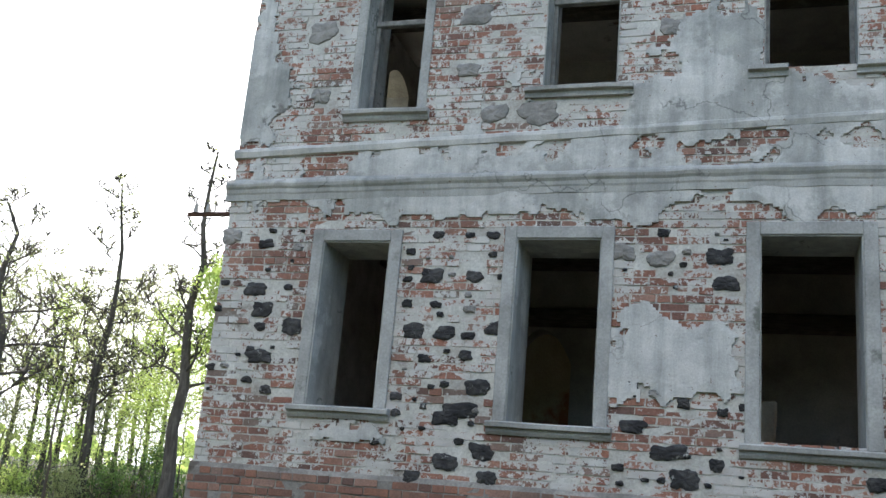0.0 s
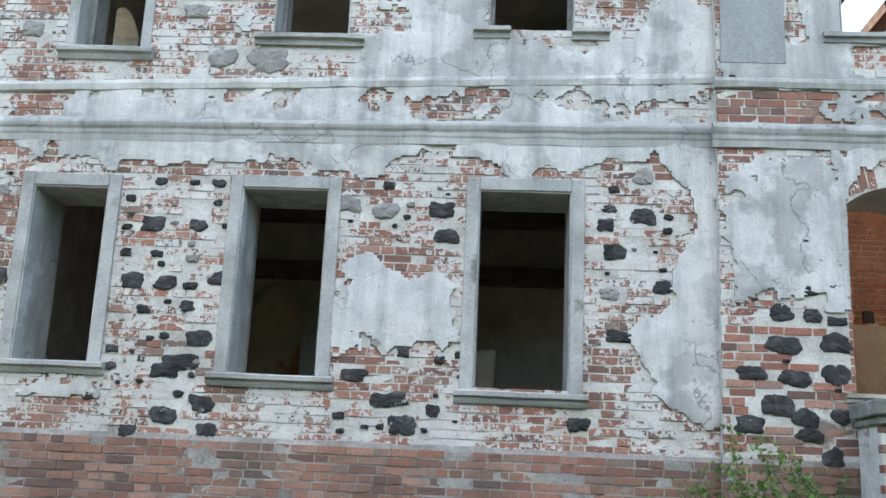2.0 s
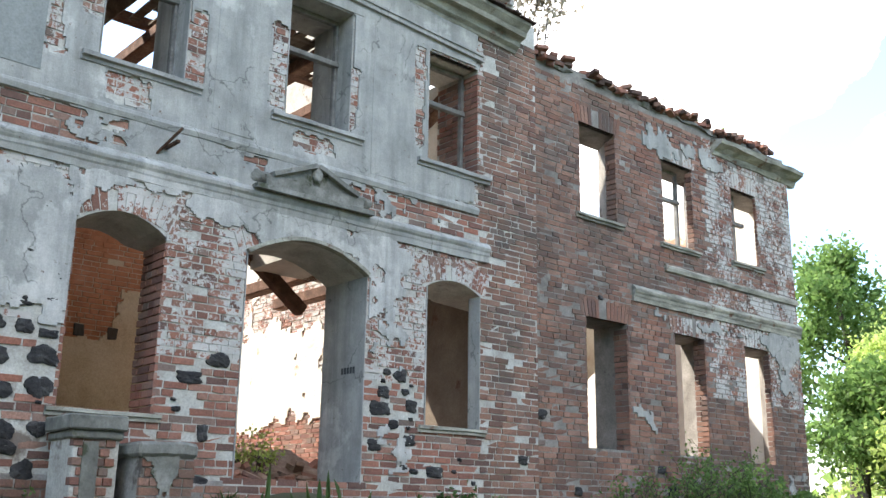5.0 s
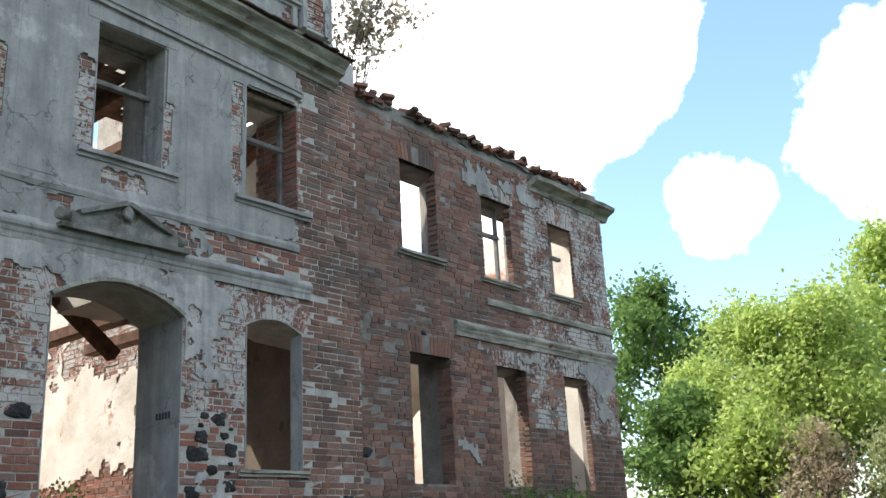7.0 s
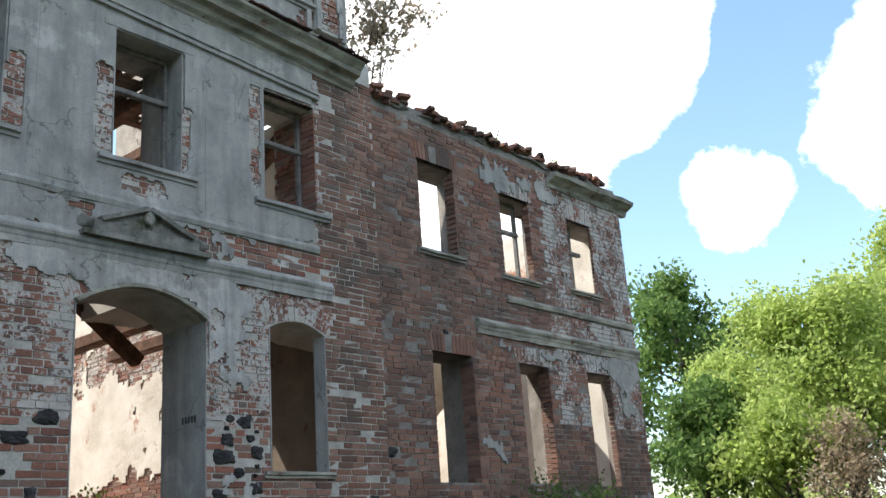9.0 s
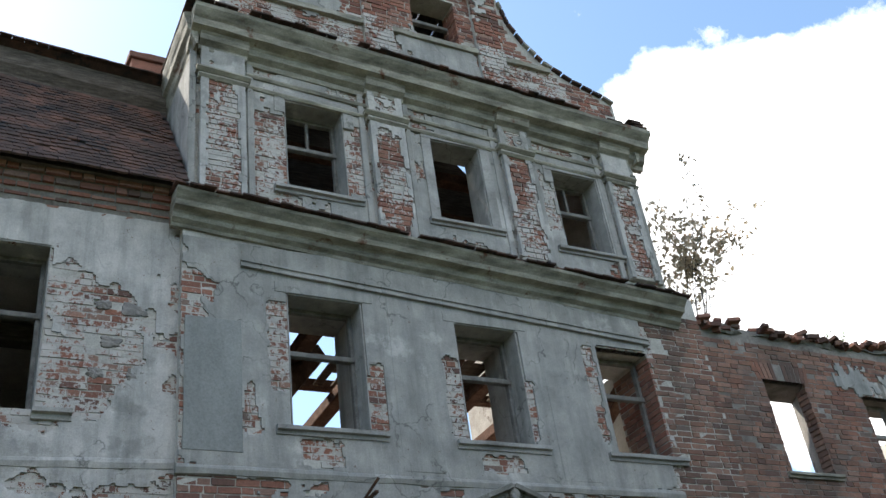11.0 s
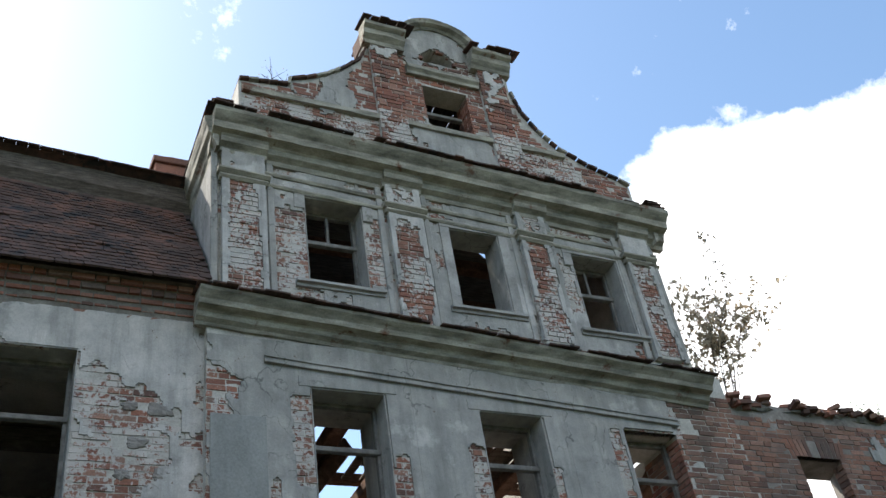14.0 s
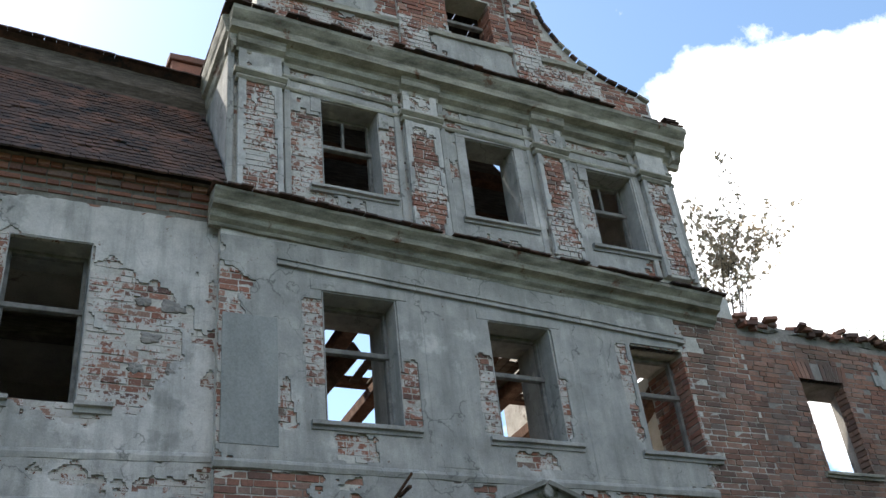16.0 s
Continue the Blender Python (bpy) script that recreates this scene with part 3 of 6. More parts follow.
def voussoirs(o, face, wall, mat, height=0.27, flat_fan=0.22, seed=3, lift=0.0):
    """An arch of bricks on edge over an opening: curved where the opening is, a flat fan where not."""
    rnd = random.Random(seed)
    x0, x1, z0, z1, rise = o
    x0, x1 = x0 - 0.1, x1 + 0.1
    n = int((x1 - x0) / 0.085)
    v, f = [], []
    for k in range(n):
        a0, a1 = (k + 0.08) / n, (k + 0.92) / n
        q = []
        for a in (a0, a1):
            s = 2 * a - 1
            zx = z1 + lift + rise * (1 - s * s)
            lean = s * (flat_fan if not rise else 4 * rise / (x1 - x0) * 0.75)
            q.append(((x0 + (x1 - x0) * a, zx), (x0 + (x1 - x0) * a + lean * height, zx + height * (1 + 0.04 * rnd.random()))))
        y = face - 0.004 + rnd.random() * 0.012
        (a_lo, a_hi), (b_lo, b_hi) = q
        i = len(v)
        v += [(a_lo[0], y, a_lo[1]), (b_lo[0], y, b_lo[1]), (b_lo[0], face + 0.12, b_lo[1]), (a_lo[0], face + 0.12, a_lo[1]),
              (a_hi[0], y, a_hi[1]), (b_hi[0], y, b_hi[1]), (b_hi[0], face + 0.12, b_hi[1]), (a_hi[0], face + 0.12, a_hi[1])]
        f += [tuple(i + t for t in p) for p in BRICK_FACES]
    tagged(raw("arch_bricks", v, f, mat, wall), kind="stuff")


def jamb_bricks(o, face, wall, mat, sides="lr", seed=1, depth=THICK):
    """Brick ends on the sides of an opening, through the thickness of the wall."""
    rnd = random.Random(seed)
    x0, x1, z0, z1, rise = o
    v, f = [], []
    for c in range(int((z1 - z0) / COURSE)):
        za, zb = z0 + c * COURSE + JOINT / 2, z0 + (c + 1) * COURSE - JOINT / 2
        for side in sides:
            x, s = (x0, 1) if side == "l" else (x1, -1)
            y = face + 0.004
            while y < face + depth - 0.05:
                l = LONG if rnd.random() < 0.5 else HEAD
                ye = min(y + l, face + depth - 0.01)
                t = x + s * (0.006 + rnd.random() * 0.014)
                b = x - s * 0.03
                i = len(v)
                p = [(t, y, za), (t, ye, za), (b, ye, za), (b, y, za), (t, y, zb), (t, ye, zb), (b, ye, zb), (b, y, zb)]
                v += p
                f += [tuple(i + k for k in q) for q in BRICK_FACES]
                y = ye + JOINT
    tagged(raw("jamb_bricks", v, f, mat, wall), kind="stuff")


def jamb_plaster(o, face, wall, mat, depth=THICK, thick=0.014):
    """Smooth render on the sides and top of an opening."""
    x0, x1, z0, z1, rise = o
    y0, y1 = face - 0.01, face + depth
    part("reveal", rough_up(box(x0, x0 + thick, y0, y1, z0, z1), 0.004, 4, 3), mat, wall)
    part("reveal", rough_up(box(x1 - thick, x1, y0, y1, z0, z1), 0.004, 4, 3), mat, wall)
    if not rise:
        part("soffit", rough_up(box(x0 + thick, x1 - thick, y0, y1, z1 - thick, z1), 0.003, 4, 3), mat, wall)


# -- west wing --
left = Skin(FRONT, -0.16, 0.9, 1.0, 0.0)
left.patch(-5.3, 2.9, 4.76, 5.3, 0.55).patch(-1.0, 0.3, 2.95, 4.0, 0.62, 0.5).patch(-0.95, -0.45, 3.9, 4.4, -0.3).patch(-0.95, -0.5, 4.5, 4.9, 0.3)
left.patch(-0.42, 0.25, 3.72, 4.7, -0.55).patch(2.42, 2.9, 2.0, 5.1, 0.5).patch(1.58, 2.36, 2.0, 4.85, -0.3).patch(1.95, 2.5, 2.35, 3.35, 0.5, 0.3)
left.patch(-6, 2.9, -1, 2.02, -0.6).patch(-5.8, -4.5, 2.0, 4.75, -0.25).patch(-3.3, -2.2, 2.0, 4.6, -0.3).patch(-6, 2.9, 5.27, 5.75, 0.28)
left.patch(-0.9, 2.9, 5.75, 6.2, 0.5).patch(1.72, 2.9, 5.75, 8.6, 0.32).patch(-5.7, -5.2, 5.8, 8.6, 0.4).patch(-5.2, -0.9, 5.8, 8.7, -0.12)
left.patch(-6, 2.9, 8.4, 9.1, 0.45).patch(1.6, 2.3, 6.7, 8.0, -0.12, 0.3).patch(-0.3, 0.4, 6.2, 6.9, 0.3).patch(-4.4, -3.3, 2.15, 2.4, 0.35)
# boulders: name them by their place in the wall
rs = random.Random(12)
zones = ((-5.6, -4.6, 2.3, 4.7, 22), (-3.3, -2.2, 2.2, 4.55, 40), (-1.0, 0.3, 2.0, 2.95, 16), (-0.95, 0.3, 3.9, 4.6, 12), (1.65, 2.4, 2.3, 4.7, 13), (-4.4, -2.2, 1.9, 2.4, 4), (-5.6, -4.6, 1.0, 1.6, 4))
for x0, x1, z0, z1, n in zones:
    for k in range(n):
        for attempt in range(30):
            x, z = rs.uniform(x0, x1), rs.uniform(z0, z1)
            w = rs.choice((0.03, 0.045, 0.06, 0.08, 0.11, 0.15))
            h = w * rs.uniform(0.5, 0.8)
            if all(abs(x - a) > w + c + 0.02 or abs(z - b) > h + d + 0.02 for a, b, c, d in left.stones):
                boulder(left, x, z, w, h, wall_left, STONE_GREY if rs.random() < 0.16 else STONE, k + x)
                break
for x, z, w, h, m in ((-0.42, 2.33, 0.22, 0.085, STONE), (0.02, 2.24, 0.08, 0.07, STONE), (1.72, 4.2, 0.1, 0.075, STONE), (1.8, 3.92, 0.15, 0.1, STONE), (1.9, 3.05, 0.2, 0.07, STONE),
                      (2.1, 4.73, 0.12, 0.1, STONE_GREY), (1.45, 2.16, 0.12, 0.08, STONE), (-2.55, 2.62, 0.24, 0.09, STONE), (-4.95, 3.1, 0.2, 0.09, STONE), (0.05, 5.95, 0.26, 0.16, STONE_GREY),
                      (-1.95, 5.95, 0.26, 0.15, STONE_GREY), (-2.45, 5.95, 0.16, 0.12, STONE_GREY), (-5.15, 6.12, 0.17, 0.11, STONE_GREY), (-4.6, 6.25, 0.13, 0.11, STONE_GREY), (-2.8, 6.5, 0.15, 0.1, STONE_GREY),
                      (-2.75, 7.2, 0.2, 0.13, STONE_GREY), (-0.5, 6.9, 0.15, 0.12, STONE_GREY), (-4.7, 7.1, 0.2, 0.15, STONE_GREY), (-5.0, 7.7, 0.15, 0.12, STONE_GREY), (2.42, 6.86, 0.15, 0.1, STONE_GREY),
                      (1.95, 6.85, 0.1, 0.07, STONE_GREY), (1.98, 7.72, 0.11, 0.07, STONE_GREY), (2.35, 7.7, 0.17, 0.1, STONE_GREY), (2.1, 7.25, 0.14, 0.08, STONE_GREY), (2.15, 6.3, 0.12, 0.05, STONE)):
    boulder(left, x, z, w, h, wall_left, m, x + z)
ol = list(OPEN_LEFT.values())
left.skip = [(W0, W1, 5.03, 5.26)]
plaster_sheet(left, W0, W1, 0.3, 9.0, wall_left, ol)

# -- middle bay --
mid = Skin(MID, -0.12, 0.9, 1.0, 30.0)
mid.patch(2.95, 9.6, 4.66, 5.06, 0.40).patch(3.0, 4.05, 3.5, 4.7, 0.34).patch(5.2, 6.0, 2.2, 4.6, -0.16).patch(2.95, 6.0, -1, 3.15, -0.35).patch(5.9, 8.3, 4.75, 5.06, 0.3)
mid.patch(7.83, 8.6, 2.0, 4.75, 0.12).patch(8.0, 8.6, 3.7, 4.7, 0.2).patch(9.78, 11, -1, 9.2, -0.9, 0.5).patch(9.75, 10.3, 3.2, 4.3, 0.6, 0.25).patch(2.95, 10.9, -1, 2.1, -0.1)
mid.patch(2.95, 9.72, 5.8, 8.75, 0.75).patch(3.9, 4.2, 6.75, 7.95, -1.0, 0.2).patch(6.24, 6.45, 6.35, 7.45, -1.0, 0.15).patch(8.5, 8.69, 6.4, 7.9, -0.9, 0.15)
mid.patch(5.17, 5.36, 6.35, 7.25, -0.9, 0.15).patch(7.4, 7.56, 6.35, 7.2, -0.9, 0.15).patch(4.25, 4.75, 5.88, 6.15, -0.8, 0.2).patch(6.6, 7.25, 5.9, 6.15, -0.8, 0.2)
mid.patch(2.95, 3.35, 7.5, 8.3, -0.55, 0.3).patch(3.55, 3.75, 6.2, 6.9, -0.8, 0.2).patch(3.2, 9.7, 5.27, 5.75, 0.22).patch(2.9, 11, 8.4, 8.75, 0.2)
mid.patch(9.6, 10.9, 7.9, 8.8, -0.2)
for key in ("D", "door", "F"):
    o = OPEN_MID[key]
    mid.patch(o[0] - 0.2, o[1] + 0.2, o[3] + 0.05, o[3] + o[4] + 0.3, -0.42 if key != "door" else -0.2, 0.2)
mid.patch(3, 10.8, 9.2, 12.6, 0.36).patch(3.85, 4.24, 9.6, 11.0, -0.75, 0.25).patch(5.08, 5.4, 9.9, 11.1, -0.55, 0.25).patch(8.4, 8.66, 9.9, 11.1, -0.5, 0.2).patch(9.5, 10.0, 9.5, 11.0, -0.4, 0.3)
mid.patch(3, 10.8, 12.5, 13.5, -0.02).patch(4.6, 5.35, 13.4, 15, 0.5).patch(7.9, 10.8, 13.0, 15.5, -0.3).patch(6.1, 7.8, 12.6, 13.5, 0.35).patch(5.4, 6.1, 13, 16, -0.25).patch(7.7, 8.4, 13, 16, -0.25).patch(5.9, 7.9, 15.2, 17, 0.3)
rs = random.Random(4)
for x, z, w, h in ((3.12, 2.72, 0.17, 0.085), (3.52, 2.68, 0.16, 0.09), (3.35, 2.42, 0.18, 0.12), (3.62, 2.30, 0.14, 0.1), (3.08, 2.22, 0.17, 0.09), (3.66, 2.14, 0.15, 0.08),
                   (3.86, 1.9, 0.13, 0.13), (3.42, 3.0, 0.18, 0.1), (3.42, 3.32, 0.14, 0.09), (3.72, 3.3, 0.09, 0.08), (3.44, 3.72, 0.09, 0.06), (5.5, 2.98, 0.19, 0.075), (5.52, 2.16, 0.11, 0.08), (5.24, 2.06, 0.16, 0.09), (5.66, 1.88, 0.17, 0.08), (5.7, 2.4, 0.08, 0.1)):
    boulder(mid, x, z, w, h, wall_mid, STONE, x * 3 + z)
for x0, x1, z0, z1, n in ((3.1, 4.0, 2.3, 3.6, 10), (5.25, 5.95, 2.0, 3.2, 3), (7.95, 8.65, 2.1, 3.4, 15), (3.1, 4.0, 3.6, 4.9, 4), (8.9, 10.6, 1.9, 2.6, 5)):
    for k in range(n):
        for attempt in range(30):
            x, z = rs.uniform(x0, x1), rs.uniform(z0, z1)
            w = rs.choice((0.04, 0.07, 0.11, 0.16, 0.18))
            h = w * rs.uniform(0.45, 0.8)
            if all(abs(x - a) > w + c + 0.01 or abs(z - b) > h + d + 0.01 for a, b, c, d in mid.stones):
                boulder(mid, x, z, w, h, wall_mid, STONE, k + x)
                break
om = list(OPEN_MID.values())
GX = np.array([2.93, 3.29, 3.31, 4.1, 4.15, 4.4, 4.78, 5.15, 5.42, 5.54, 5.56, 6.15, 6.34, 6.62, 7.0, 7.38, 7.66, 7.85, 8.35, 8.37, 8.48, 8.72, 9.05, 9.6, 10.2, 10.41, 10.44])
GZ = np.array([12.5, 12.55, 13.6, 13.7, 13.86, 13.96, 14.16, 14.48, 14.78, 15.05, 15.6, 15.7, 15.98, 16.18, 16.26, 16.18, 15.98, 15.7, 15.6, 14.85, 14.33, 13.93, 13.58, 13.28, 13.08, 12.95, 12.5])
cover_plain = mid.cover


def cover_mid(x, z):
    """Nothing beyond the gable's outline."""
    x, z = np.asarray(x, float), np.asarray(z, float)
    top = np.where((x > 2.94) & (x < 10.43), np.interp(x, GX, GZ), 9.0)
    return np.where(z > top - 0.02, -9.0, cover_plain(x, z))


mid.cover = cover_mid
PILASTERS = ((3.02, 3.62), (5.52, 6.06), (7.76, 8.26), (9.74, 10.24))
mid.skip = [(W1, 9.85, 5.03, 5.26)] + [(a, b, 9.2, 12.0) for a, b in PILASTERS] + [(2.9, 10.9, 8.78, 9.2), (2.9, 10.9, 12.05, 12.2)]
plaster_sheet(mid, W1, W2, 1.0, 5.3, wall_mid, om)
plaster_sheet(mid, W1, W2, 5.3, 8.75, wall_mid, om, mat=PLASTER_GREY)
plaster_sheet(mid, 2.93, 10.44, 9.2, 16.8, wall_high, om, 0.045, PLASTER_GREY)

# -- east wing --
right = Skin(FRONT, -0.30, 0.9, 1.0, 71.0)
right.patch(13.5, 18.4, 4.62, 5.05, 0.4).patch(13.4, 18.4, 7.75, 8.4, 0.22).patch(11.0, 12.0, 6.0, 6.6, 0.3, 0.4).patch(10.9, 13, 1.9, 2.7, 0.25).patch(17.4, 18.45, 2, 5, 0.25)
right.patch(13.2, 14.4, 2.5, 4.6, 0.12).patch(13.4, 18.4, 5.26, 6.1, 0.2).patch(10.9, 12.8, 3.5, 9, -0.25)
orr = list(OPEN_RIGHT.values())
right.skip = [(13.2, W3, 5.03, 5.26)]
for x, z, w, h in ((11.05, 3.02, 0.19, 0.1), (13.9, 2.35, 0.12, 0.07), (14.2, 2.0, 0.16, 0.12), (11.9, 1.95, 0.1, 0.07), (10.98, 1.95, 0.09, 0.07), (12.5, 4.95, 0.07, 0.04)):
    boulder(right, x, z, w, h, wall_right, STONE, x * z)
plaster_sheet(right, W2, W3, 1.0, 8.3, wall_right, orr, 0.05, PLASTER_GREY)

# -- arches over the openings --
for key in ("D", "door", "F"):
    o = OPEN_MID[key]
    mid.skip.append((o[0] - 0.15, o[1] + 0.15, o[3] + o[4] * 0.2, o[3] + o[4] + 0.2))
    voussoirs(o, MID, wall_mid, BRICK_WASHED, 0.3 if key != "door" else 0.26, seed=len(key))
for key, o in OPEN_RIGHT.items():
    right.skip.append((o[0] - 0.1, o[1] + 0.1, o[3], o[3] + 0.28))
    voussoirs(o, FRONT, wall_right, BRICK if key in ("L7", "U7") else BRICK_WASHED, 0.29, seed=int(key[1]))
    jamb_bricks(o, FRONT, wall_right, BRICK_DARK if key[1] in "78" else BRICK, seed=int(key[1]), depth=REVEAL[key] * 0.45)
for key in ("U1", "U2", "U3"):
    o = OPEN_LEFT[key]
    left.skip.append((o[0] - 0.1, o[1] + 0.1, o[3] + 0.02, o[3] + 0.28))
    voussoirs(o, FRONT, wall_left, BRICK_WASHED, 0.29, seed=int(key[1]))
o = OPEN_MID["U6"]
mid.skip.append((o[0] - 0.1, o[1] + 0.3, o[3], o[3] + 0.28))
voussoirs(o, MID, wall_mid, BRICK_WASHED, 0.29, seed=66)
o = OPEN_MID["oval"]
voussoirs(o, MID, wall_high, BRICK_WASHED, 0.16, seed=9)
jamb_bricks(OPEN_MID["D"], MID, wall_mid, BRICK_BARE, seed=4, depth=REVEAL["D"])
jamb_plaster(OPEN_MID["F"], MID, wall_mid, PLASTER_GREY, REVEAL["F"])
jamb_bricks(OPEN_MID["U6"], MID, wall_mid, BRICK_BARE, seed=5, depth=THICK + PROUD)
jamb_bricks(OPEN_MID["gw"], MID, wall_high, BRICK_BARE, seed=6, depth=THIN)
for key in ("A", "B", "C", "U1", "U2", "U3"):
    jamb_plaster(OPEN_LEFT[key], FRONT, wall_left, PLASTER_GREY)
for key in ("door", "U4", "U5"):
    jamb_plaster(OPEN_MID[key], MID, wall_mid, PLASTER_GREY, THICK + PROUD)
for key in ("T1", "T2", "T3"):
    jamb_plaster(OPEN_MID[key], MID, wall_high, PLASTER_GREY, THIN)


# ---- mouldings ----
def trim(name, bm, wall, mat=TRIM, label=""):
    return part(name, bm, mat, wall, label)


def string_course(x0, x1, face, wall, mat=TRIM):
    """The ledge between the storeys: fillet, hollow and drip."""
    f = face
    trim("string_course", profile_run([(f + 0.03, 5.02), (f - 0.03, 5.02), (f - 0.035, 5.09), (f - 0.045, 5.11), (f - 0.05, 5.15), (f - 0.07, 5.18), (f - 0.08, 5.215), (f - 0.07, 5.24), (f - 0.02, 5.29), (f + 0.03, 5.29)],
                                      x0, x1, True, max(4, int((x1 - x0) / 0.07)), 0.012), wall, mat)


def upper_ledge(x0, x1, face, wall, mat=TRIM):
    f = face
    trim("ledge", profile_run([(f + 0.03, 5.66), (f - 0.035, 5.68), (f - 0.05, 5.74), (f - 0.04, 5.78), (f + 0.03, 5.82)], x0, x1, True, max(4, int((x1 - x0) / 0.07)), 0.012), wall, mat)


string_course(W0 - 0.06, W1, FRONT, wall_left, PLASTER_GREY)
string_course(W1 - 0.06, 9.9, MID, wall_mid, PLASTER_GREY)
string_course(13.3, W3 + 0.05, FRONT, wall_right, CORNICE)
upper_ledge(W0 - 0.03, W1, FRONT, wall_left, PLASTER_WHITE)
upper_ledge(W1 - 0.03, 9.7, MID, wall_mid, PLASTER_GREY)
upper_ledge(14.2, W3 + 0.02, FRONT, wall_right, CORNICE)
# Damp, dark plinth joints and bricks; their colour also holds the wall foot's shade.
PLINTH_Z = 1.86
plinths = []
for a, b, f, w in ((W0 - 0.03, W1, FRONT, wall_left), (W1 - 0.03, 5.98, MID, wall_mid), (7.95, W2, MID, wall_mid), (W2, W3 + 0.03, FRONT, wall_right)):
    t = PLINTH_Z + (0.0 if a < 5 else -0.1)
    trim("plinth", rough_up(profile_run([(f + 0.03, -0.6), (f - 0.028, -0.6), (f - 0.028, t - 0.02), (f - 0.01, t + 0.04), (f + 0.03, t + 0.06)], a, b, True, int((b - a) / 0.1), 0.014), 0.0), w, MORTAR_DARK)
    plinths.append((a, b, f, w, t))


def window_surround(o, face, wall, width=0.135, proud=0.03, sill=True, broken=()):
    """Rendered architrave round a window, with a moulded sill."""
    x0, x1, z0, z1, _ = o
    f0, f1 = face - proud, face + 0.02
    for a, b, c, d in ((x0 - width, x0, z0, z1 + width), (x1, x1 + width, z0, z1 + width), (x0, x1, z1, z1 + width)):
        trim("architrave", rough_up(box(a, b, f0, f1, c, d, 0.008), 0.005, 5, 4), wall, TRIM)
    if sill:
        run = [(face + 0.02, z0 - 0.13), (face - 0.03, z0 - 0.13), (face - 0.05, z0 - 0.10), (face - 0.055, z0 - 0.07), (face - 0.10, z0 - 0.055), (face - 0.105, z0 - 0.015), (face - 0.09, z0), (face + 0.3, z0 + 0.01), (face + 0.3, z0 - 0.05)]
        spans = broken or ((x0 - width - 0.05, x1 + width + 0.05),)
        for a, b in spans:
            trim("window_sill", profile_run(run, a, b, True, 10, 0.008), wall, TRIM)


for key in ("A", "B", "C"):
    window_surround(OPEN_LEFT[key], FRONT, wall_left)
window_surround(OPEN_LEFT["U1"], FRONT, wall_left, 0.1, 0.02)
for key, sp in (("U2", ((-2.1, -0.9),)), ("U3", ((0.28, 0.68), (1.34, 1.74)))):
    o = OPEN_LEFT[key]
    run = [(FRONT + 0.02, o[2] - 0.12), (FRONT - 0.04, o[2] - 0.12), (FRONT - 0.05, o[2] - 0.06), (FRONT - 0.10, o[2] - 0.05), (FRONT - 0.10, o[2] - 0.005), (FRONT + 0.3, o[2] + 0.01)]
    for a, b in sp:
        trim("window_sill", profile_run(run, a, b, True, 8, 0.012), wall_left, TRIM)


def plain_sill(o, face, wall, over=0.2, drop=0.11, proud=0.09, mat=TRIM):
    z = o[2]
    trim("window_sill", profile_run([(face + 0.03, z - drop), (face - proud * 0.5, z - drop), (face - proud * 0.55, z - drop * 0.6), (face - proud, z - drop * 0.5), (face - proud, z - 0.005), (face + 0.3, z + 0.012)],
                                    o[0] - over, o[1] + over, True, 12, 0.01), wall, mat)


for key in ("U4", "U5", "U6"):
    plain_sill(OPEN_MID[key], MID, wall_mid)
for key in ("T1", "T2", "T3"):
    plain_sill(OPEN_MID[key], MID, wall_high, 0.2, 0.10, 0.10)
for key in ("D", "F"):
    plain_sill(OPEN_MID[key], MID, wall_mid, 0.1, 0.09, 0.05, CORNICE)
for key, o in OPEN_RIGHT.items():
    if key not in ("L7", "L8", "L9"):
        plain_sill(o, FRONT, wall_right, 0.12, 0.09, 0.07, CORNICE)
for key in ("U4", "U5"):
    o = OPEN_MID[key]
    trim("architrave", rough_up(box(o[0] - 0.16, o[1] + 0.16, MID - 0.035, MID + 0.01, o[3], o[3] + 0.15, 0.006), 0.003, 5, 4), wall_mid, PLASTER_GREY)
for key in ("T1", "T2", "T3"):
    o = OPEN_MID[key]
    for a, b, c, d in ((o[0] - 0.16, o[1] + 0.16, o[3], o[3] + 0.16), (o[0] - 0.16, o[0], o[3] - (1.5 if key == "T2" else 0.25), o[3]), (o[1], o[1] + 0.16, o[3] - (1.5 if key != "T1" else 0.3), o[3])):
        trim("architrave", rough_up(box(a, b, MID - 0.04, MID + 0.01, c, d, 0.006), 0.004, 5, 4), wall_mid, TRIM)

# a square of newer, darker render beside the corner
part("render_patch", rough_up(box(2.88, 3.55, MID - 0.034, MID - 0.01, 5.95, 7.62, 0.004), 0.004, 3, 5), PIER_GREY, wall_mid)
# thin line under the main cornice, and flat pilaster strips
trim("fillet", profile_run([(MID + 0.02, 8.30), (MID - 0.07, 8.30), (MID - 0.07, 8.335), (MID - 0.055, 8.34), (MID - 0.055, 8.37), (MID - 0.078, 8.375), (MID - 0.078, 8.40), (MID + 0.02, 8.41)], 3.55, 9.75, True, 50, 0.006), wall_mid, PLASTER_GREY)
for a, b in ((5.5, 6.05), (7.78, 8.36)):
    trim("pilaster_strip", rough_up(box(a, b, MID - 0.03, MID + 0.01, 5.84, 8.68, 0.006), 0.003, 4, 5), wall_mid, PLASTER_GREY)

